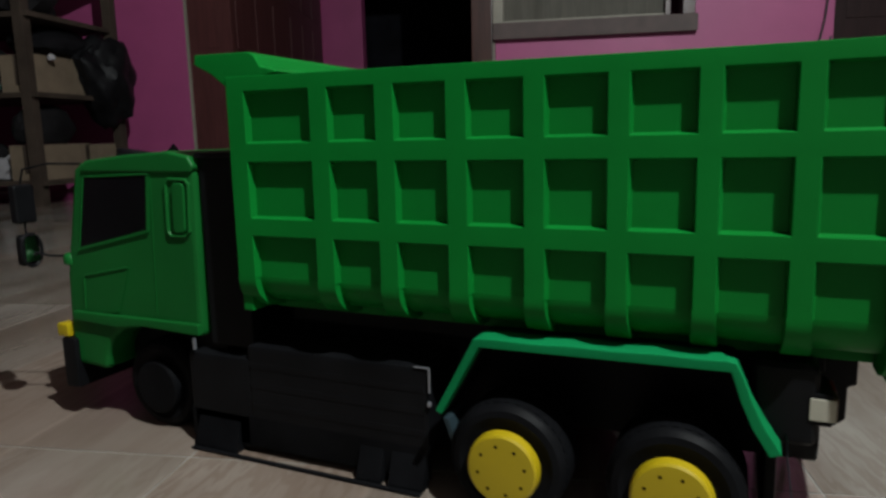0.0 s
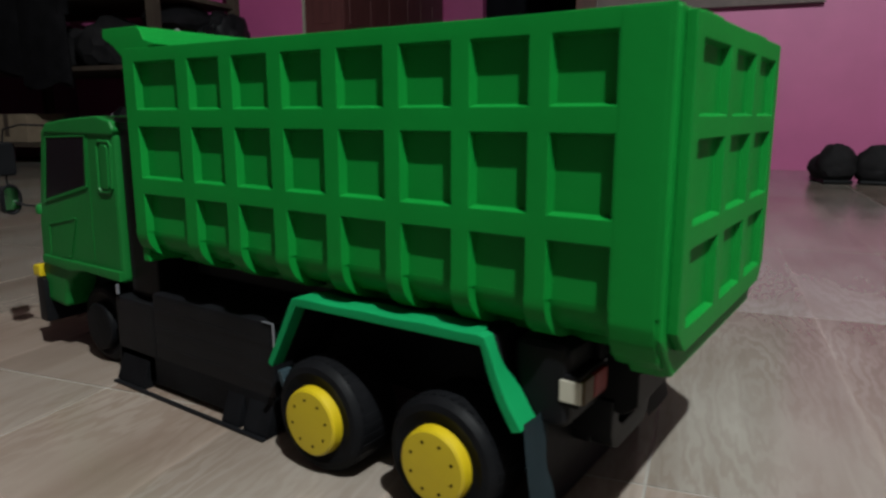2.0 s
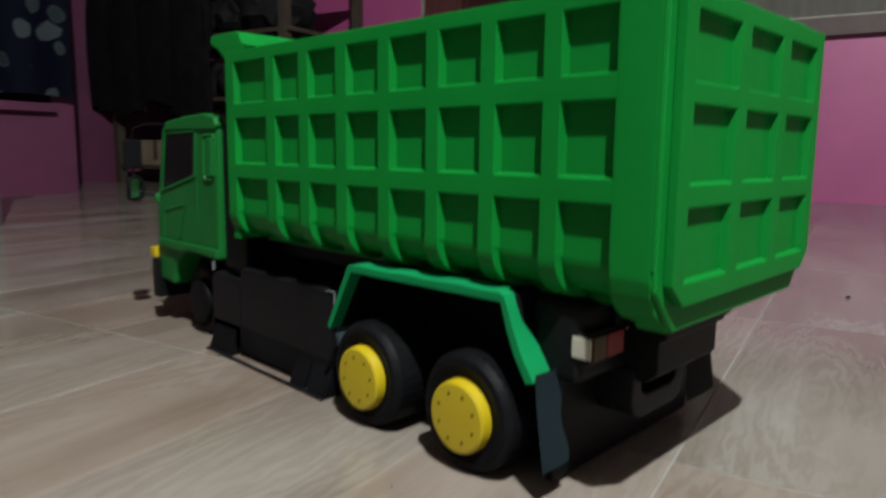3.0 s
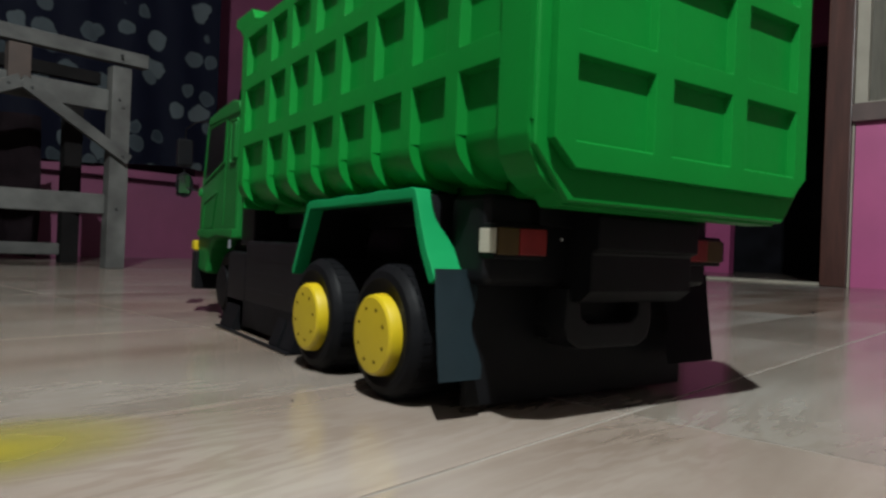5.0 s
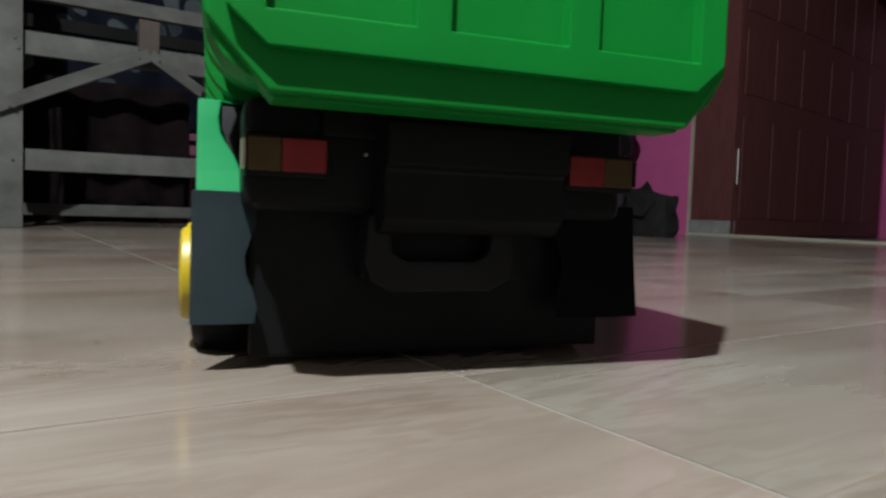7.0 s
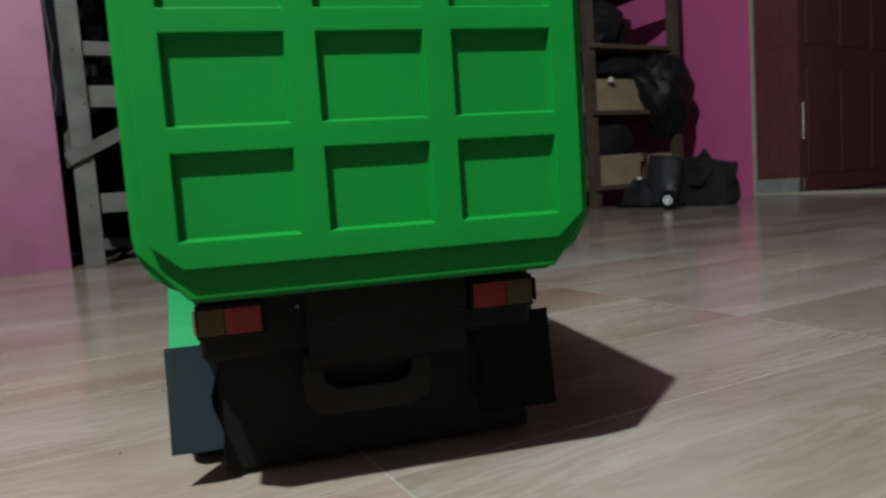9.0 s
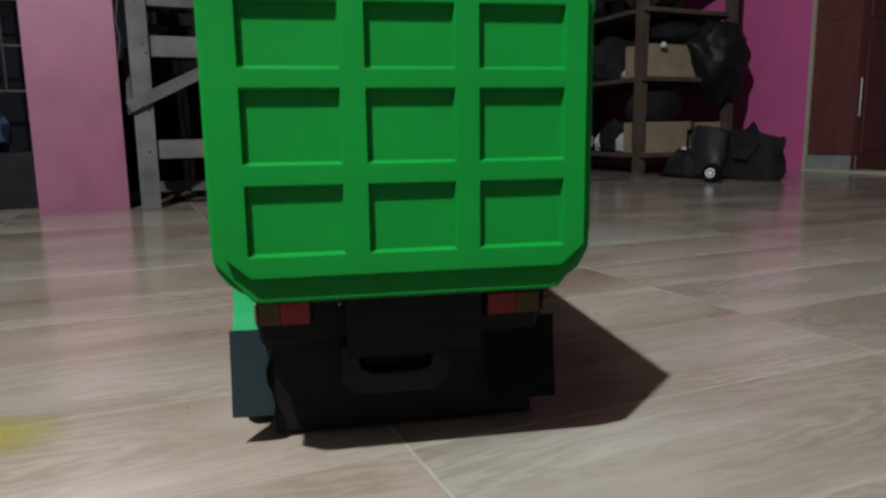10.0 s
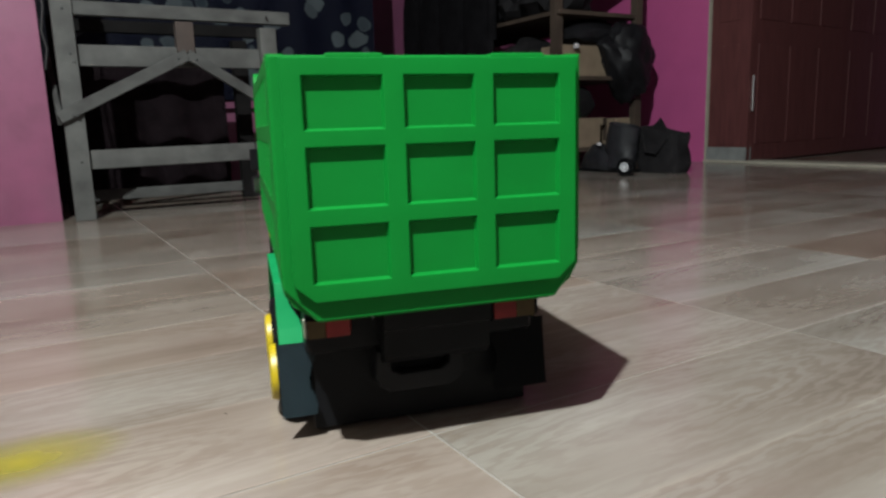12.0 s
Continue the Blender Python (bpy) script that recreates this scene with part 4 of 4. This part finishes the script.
def slumped_bag():
    """Cloth bag with one stiff corner standing up and the rest sagging."""
    bag = thing("cloth_bag", uv(-2.20, 2.93), "black cloth bag sagging on the floor by the shelf", "bag", turn=TURN)
    bm = bmesh.new()
    rings = []
    for i in range(11):
        t = min(i, 9) / 9
        ring = []
        for k in range(32):
            a = 2 * math.pi * k / 32
            ca, sa = math.cos(a), math.sin(a)
            px = 0.145 * math.copysign(abs(ca) ** 0.6, ca)
            py = 0.085 * math.copysign(abs(sa) ** 0.7, sa)
            w = 1 + 0.09 * math.sin(3.14 * t) - 0.10 * t + 0.16 * noise.noise(Vector((ca * 2.2, sa * 2.2, t * 2.6)))
            if i == 10:
                w *= 0.8
            crest = 0.235 - 0.18 * px + 0.065 * max(0.0, sa) * math.exp(-((px + 0.10) / 0.026) ** 2) + 0.012 * math.exp(-((px - 0.125) / 0.02) ** 2)
            ring.append(bm.verts.new((px * w + 0.012 * t, py * w, crest * t - (0.02 if i == 10 else 0))))
        rings.append(ring)
    for p, q in zip(rings, rings[1:]):
        for k in range(32):
            bm.faces.new((p[k], p[(k + 1) % 32], q[(k + 1) % 32], q[k]))
    bm.faces.new(rings[-1])
    part("body", bm, DARK, bag)
    part("strap", tube([(-0.09, -0.075, 0.23), (-0.02, -0.112, 0.12), (0.05, -0.112, 0.11), (0.10, -0.08, 0.19)], 0.008), DARK, bag)


slumped_bag()
car = thing("toy_cart", uv(-2.155, 2.60), "small black wheeled toy with a bright hub", "toy", turn=TURN + radians(20))
part("tyre", lathe([(0.015, -0.022), (0.040, -0.022), (0.049, -0.012), (0.049, 0.014), (0.040, 0.022), (0.015, 0.022)], 32, "y", (0, 0, 0.049)), RUBBER, car)
part("rim", lathe([(0.0005, -0.026), (0.008, -0.027), (0.012, -0.020), (0.022, -0.024), (0.025, -0.021), (0.026, -0.012), (0.0005, -0.012)], 28, "y", (0, 0, 0.049)), SILVER, car, "bright metal rim")

# on the shelf
def carton(u, v, z, size, turn, label):
    c = thing("cardboard_box", uv(u, v, z), label, "box", "boxes on the shelf", TURN + turn)
    x, y, h = size
    part("body", box((-x / 2, -y / 2, 0), (x / 2, y / 2, h), 0.003), CARD, c)
    part("flap", prism([(-y / 2, h), (y / 2, h), (y / 2 + 0.05, h + 0.01), (-y / 2, h + 0.006)], "x", -x / 2, x / 2, 0.001), CARD, c)
    part("tape", box((-0.02, -y / 2 - 0.001, h * 0.2), (0.02, y / 2 + 0.001, h + 0.0075), 0.0004), SHELFWOOD, c)
    return c


carton(-2.98, 2.94, 0.131, (0.20, 0.33, 0.178), 0.0, "brown cardboard box with a dark mark on the low shelf")
carton(-2.98, 2.99, 0.581, (0.20, 0.44, 0.185), radians(3), "brown cardboard box half under a black bag")
big = thing("black_bag", uv(-2.89, 3.27, 0.04), "large black plastic bag bulging out from the shelf end", "bag", turn=TURN)
bm = lump((0.03, 0.01, 0.47), (0.15, 0.21, 0.26), 11, 0.20, 2.1, 4, False)
for v in bm.verts:
    # wide where it leans on the box, drawn in towards its hanging end
    up = min(1.0, max(0.0, (v.co.z - 0.21) / 0.52))
    v.co.y = 0.01 + (v.co.y - 0.01) * (0.42 + 0.62 * up) + 0.10 * (1 - up)
part("body", bm, PLASTICBAG, big)
part("neck", lump((-0.13, -0.16, 0.745), (0.17, 0.27, 0.10), 12, 0.18, 1.8), PLASTICBAG, big)
carton(-2.97, 3.34, 0.131, (0.18, 0.20, 0.175), radians(-4), "small brown cardboard box beside a post on the low shelf")
single("white_tag", lump((0, 0, 0), (0.022, 0.02, 0.022), 1, 0.1, 1, 2), WHITE, -2.84, 2.86, "small white paper tag on the box", "tag", z=0.745)
for k, (u, z, s, mat, name) in enumerate(((-3.09, 0.582, (0.09, 0.09, 0.085), MINT, "mint_cloth"), (-3.17, 0.582, (0.08, 0.08, 0.05), WHITE, "white_cloth"), (-3.38, 0.582, (0.17, 0.20, 0.18), DARK, "black_clothes"),
                                          (-3.24, 0.132, (0.10, 0.08, 0.085), WHITE, "white_cloth"), (-3.32, 0.132, (0.12, 0.12, 0.12), DARK, "black_clothes"), (-3.42, 0.132, (0.07, 0.09, 0.10), WHITE, "white_cloth"),
                                          (-3.12, 0.977, (0.24, 0.26, 0.20), DARK, "black_clothes"), (-3.38, 0.977, (0.18, 0.22, 0.17), DARK, "black_clothes"), (-3.20, 1.387, (0.30, 0.24, 0.16), DARK, "black_clothes"))):
    single(name, lump((0, 0, 0), s, 20 + k, 0.3, 2.3), mat, u, 2.92, {"mint_cloth": "crumpled mint green cloth on the shelf", "white_cloth": "crumpled white cloth on the shelf", "black_clothes": "heap of black clothes on the shelf"}[name], "cloth", "clothes on the shelf", z=z)


def jacket(u, top, width, drop, seed, label):
    """A jacket on a hanger: draped body, two sleeves and a wire hook over the board."""
    jk = thing("filler_jacket", uv(u, 2.675, top), label, "jacket", "jackets before the shelf", TURN)
    bm = bmesh.new()
    rings = []
    for i in range(13):
        t = i / 12
        w = width * (0.24 + 0.26 * min(1.0, t * 6) + 0.05 * t)
        d = 0.030 + 0.012 * math.sin(3 * t)
        ring = []
        for k in range(28):
            a = 2 * math.pi * k / 28
            fold = 1 + 0.22 * t * noise.noise(Vector((math.cos(a) * 2.6, math.sin(a) * 2.6 + seed, t * 1.2)))
            ring.append(bm.verts.new((w * math.cos(a) * fold, d * math.sin(a) * fold, -0.06 - drop * t + 0.02 * math.sin(a * 3 + seed) * t)))
        rings.append(ring)
    for p, q in zip(rings, rings[1:]):
        for k in range(28):
            bm.faces.new((p[k], p[(k + 1) % 28], q[(k + 1) % 28], q[k]))
    bm.faces.new(rings[0])
    bm.faces.new(list(reversed(rings[-1])))
    part("body", bm, JACKET, jk)
    for sx in (-1, 1):
        part("sleeve", tube([(sx * width * 0.40, 0.014, -0.08), (sx * width * 0.47, 0.012, -0.20), (sx * width * 0.49, 0.008, -0.36), (sx * width * 0.47, 0.010, -0.52)], 0.034, 12), JACKET, jk)
    part("hook", tube([(0, 0, -0.07), (0, 0, 0.006), (0.004, 0.03, 0.016), (0.004, 0.055, 0.004)], 0.0022, 6), CABLE, jk)


# Jackets added to cover the lit wall and keep the shelf corner dark.
for k, (ju, jw, jd) in enumerate(((-4.62, 0.36, 0.80), (-4.30, 0.34, 0.84), (-3.98, 0.38, 0.78), (-3.66, 0.34, 0.86))):
    jacket(ju, 1.388, jw, jd, 3 * k + 1, "black jacket shape added to keep the shelf corner dark")
single("black_clothes", lump((0, 0, 0), (0.10, 0.20, 0.13), 71, 0.2, 1.8), DARK, -2.98, 2.92, "heap of black clothes on the shelf", "cloth", "clothes on the shelf", z=0.316)
carton(-4.22, 2.95, 0.131, (0.34, 0.30, 0.17), radians(3), "brown cardboard box at the far end of the low shelf")
for u, w, mat, name, label in ((-3.40, 0.12, WHITE, "sneaker", "worn white sneaker on the low shelf"), (-3.70, 0.13, WHITE, "sneaker", "worn white sneaker on the low shelf")):
    sn = thing(name, uv(u, 2.90, 0.131), label, "shoe", "sneakers on the shelf", TURN + radians(-8))
    part("upper", lump((0, 0, 0.012), (w, 0.06, 0.085), int(-u * 10), 0.2, 2.0), mat, sn)
    part("collar", lump((0.05, 0.0, 0.07), (0.05, 0.05, 0.055), int(-u * 20), 0.25, 2.0), DARK, sn)
    part("sole", box((-w, -0.05, 0.0), (w, 0.05, 0.018), 0.008), RUBBER, sn)
for k, (u, z, size) in enumerate(((-3.75, 0.582, (0.22, 0.2, 0.16)), (-4.20, 0.582, (0.24, 0.2, 0.17)), (-3.80, 0.977, (0.26, 0.22, 0.16)), (-4.28, 0.977, (0.22, 0.22, 0.14)), (-3.75, 1.387, (0.28, 0.24, 0.18)), (-4.30, 1.387, (0.22, 0.22, 0.16)))):
    single("black_clothes", lump((0, 0, 0), size, 50 + k, 0.3, 2.3), DARK, u, 3.0, "heap of black clothes on the shelf", "cloth", "clothes on the shelf", z=z)
# by the north wall
for k, (u, turn) in enumerate(((0.53, 96), (0.70, 82))):
    shoe = thing("shoe", uv(u, 3.12), "black shoe with a loose tongue by the pink wall", "shoe", "pair of shoes by the wall", TURN + radians(turn))
    part("upper", lump((0.0, 0, 0.012), (0.145, 0.088, 0.075), 31 + k, 0.14, 1.5), DARK, shoe)
    part("heel", lump((-0.075, 0, 0.03), (0.07, 0.078, 0.088), 36 + k, 0.16, 1.6), DARK, shoe)
    part("tongue", lump((-0.03, 0.02 - 0.04 * k, 0.125), (0.034, 0.03, 0.028), 39 + k, 0.2, 1.5, 2), DARK, shoe)
    part("sole", box((-0.13, -0.06, 0.0), (0.135, 0.06, 0.02), 0.01), RUBBER, shoe)
cab_pts = [(1.20, V_N - 0.01, 1.5), (1.205, V_N - 0.012, 1.1), (1.19, V_N - 0.012, 0.9), (1.16, V_N - 0.015, 0.74), (1.165, V_N - 0.015, 0.69), (1.19, V_N - 0.015, 0.68), (1.215, V_N - 0.015, 0.71), (1.225, V_N - 0.012, 0.80)]
single("cable", tube(cab_pts, 0.006), CABLE, 0, 0, "black cable hanging in a loop on the pink wall", "cable").matrix_world = ROOM

# left of the pillar
grille = rthing("window_grille", -3.3, -0.95, "thin dark metal window grille in the dark passage", "grille")
for k in range(7):
    part("bar", tube([(-0.3, -0.5 + 0.17 * k, 0.5), (-0.3, -0.5 + 0.17 * k, 1.8)], 0.006, 6), CABLE, grille)
for z in (0.5, 0.72, 0.94, 1.16, 1.38, 1.6, 1.8):
    part("bar", tube([(-0.3, -0.55, z), (-0.3, 0.55, z)], 0.006, 6), DARKBOARD, grille)
part("leg", box((-0.31, -0.5, 0), (-0.28, -0.47, 0.5), 0.002), CABLE, grille)
part("leg", box((-0.31, 0.49, 0), (-0.28, 0.52, 0.5), 0.002), CABLE, grille)
single("blue_bag", lump((0, 0, 0), (0.10, 0.13, 0.125), 41, 0.3, 2.2), BLUE, -2.75, -0.62, "blue cloth bag standing in the dark corner", "bag", z=0.21)
single("dark_crate", box((-0.2, -0.25, 0), (0.2, 0.25, 0.21), 0.01), DARK, -2.75, -0.62, "low dark crate under a blue bag", "crate")

# on the floor near the toy
# Yellow patch that thins out from its middle to its rim.
PATCH = bpy.data.materials.new("soft_yellow_patch")
PATCH.use_nodes = True
nt = PATCH.node_tree
pb = nt.nodes["Principled BSDF"]
pb.inputs["Base Color"].default_value, pb.inputs["Roughness"].default_value = (0.25, 0.21, 0.014, 1), 0.3
tc, ln, mr, nz = nt.nodes.new("ShaderNodeTexCoord"), nt.nodes.new("ShaderNodeVectorMath"), nt.nodes.new("ShaderNodeMapRange"), nt.nodes.new("ShaderNodeTexNoise")
sc = nt.nodes.new("ShaderNodeMapping")
sc.inputs["Scale"].default_value = (10.0, 15.0, 0.0)
ln.operation = "LENGTH"
nz.inputs["Scale"].default_value = 22
nt.links.new(tc.outputs["Object"], sc.inputs[0])
nt.links.new(sc.outputs[0], ln.inputs[0])
nt.links.new(tc.outputs["Object"], nz.inputs["Vector"])
mr.inputs[1].default_value, mr.inputs[2].default_value, mr.inputs[3].default_value, mr.inputs[4].default_value = 0.0, 1.0, 0.8, 0.0
nt.links.new(ln.outputs["Value"], mr.inputs[0])
ml = nt.nodes.new("ShaderNodeMath")
ml.operation, ml.use_clamp = "MULTIPLY", True
m2 = nt.nodes.new("ShaderNodeMapRange")
m2.inputs[1].default_value, m2.inputs[2].default_value, m2.inputs[3].default_value, m2.inputs[4].default_value = 0.3, 0.65, 0.85, 1.1
nt.links.new(nz.outputs["Fac"], m2.inputs[0])
nt.links.new(mr.outputs[0], ml.inputs[0])
nt.links.new(m2.outputs[0], ml.inputs[1])
nt.links.new(ml.outputs[0], pb.inputs["Alpha"])
bm = bmesh.new()
c = bm.verts.new((0, 0, 0.0006))
ring = [bm.verts.new((0.115 * math.cos(a) * (1 + 0.25 * noise.noise(Vector((math.cos(a), math.sin(a), 4)))), 0.078 * math.sin(a) * (1 + 0.3 * noise.noise(Vector((math.cos(a), math.sin(a), 9)))), 0.0004)) for a in [2 * math.pi * k / 40 for k in range(40)]]
for k in range(40):
    bm.faces.new((c, ring[k], ring[(k + 1) % 40]))
single("yellow_patch", bm, PATCH, 0, 0, "thin soft-edged yellow patch on the tiles", "stain").matrix_world = Matrix.Translation((-0.126, -0.245, 0.001)) @ Matrix.Rotation(1.83, 4, "Z")
for k, (x, y, r) in enumerate(((-0.156, 0.986, 0.004), (-0.567, 1.313, 0.004), (-0.176, -0.062, 0.001))):
    single("crumb", lump((0, 0, 0), (r, r * 0.7, r * 0.7), 3 + k, 0.25, 1, 2), DARK, 0, 0, "tiny dark crumb on the floor", "crumb", "crumbs on the floor").matrix_world = Matrix.Translation((x, y, 0.0))
single("cable", tube([(-2.248, -0.062, 1.1), (-2.25, -0.066, 0.86), (-2.243, -0.055, 0.74), (-2.252, -0.068, 0.66), (-2.244, -0.058, 0.60), (-2.254, -0.07, 0.53)], 0.004, 8), CABLE, 0, 0, "thin black cable hanging between pillar and bench", "cable").matrix_world = ROOM

# hanging bulb
bulb = thing("bulb_lamp", LAMP, "bare white bulb hanging from the ceiling on a cable", "lamp")
glow = bpy.data.materials.new("lit_bulb")
glow.use_nodes = True
glow.node_tree.nodes["Principled BSDF"].inputs["Emission Color"].default_value = (1.0, 0.95, 0.86, 1)
glow.node_tree.nodes["Principled BSDF"].inputs["Emission Strength"].default_value = 30
part("socket", lathe([(0.001, 0.02), (0.02, 0.02), (0.022, 0.07), (0.012, 0.09), (0.001, 0.09)], 20, "z"), BLACK, bulb)
part("cord", tube([(0, 0, 0.08), (0, 0, H_ROOM - LAMP.z + 0.01)], 0.004, 8), CABLE, bulb)
part("glass", lathe([(0.001, 0.02), (0.014, 0.018), (0.018, 0.005), (0.026, -0.012), (0.028, -0.024), (0.022, -0.038), (0.001, -0.045)], 20, "z"), glow, bulb, "lit white glass")

# tiles
TS, GAP = 0.580, 0.0026
tm = bmesh.new()
add_box(tm, (GAP / 2, GAP / 2, -0.010), (TS - GAP / 2, TS - GAP / 2, 0.0))
tile_mesh = bpy.data.meshes.new("tile")
tm.to_mesh(tile_mesh)
tm.free()
tile_mesh.materials.append(TILE)
J = (-0.013, 0.146)
for i in range(-12, 7):
    for j in range(-7, 15):
        u, v = J[0] + i * TS, J[1] + j * TS
        if -6.6 < u < 3.4 and -3.3 < v < 8.0:
            t = new("tile", tile_mesh)
            t.parent = floor
            t.location = (u, v, 0)
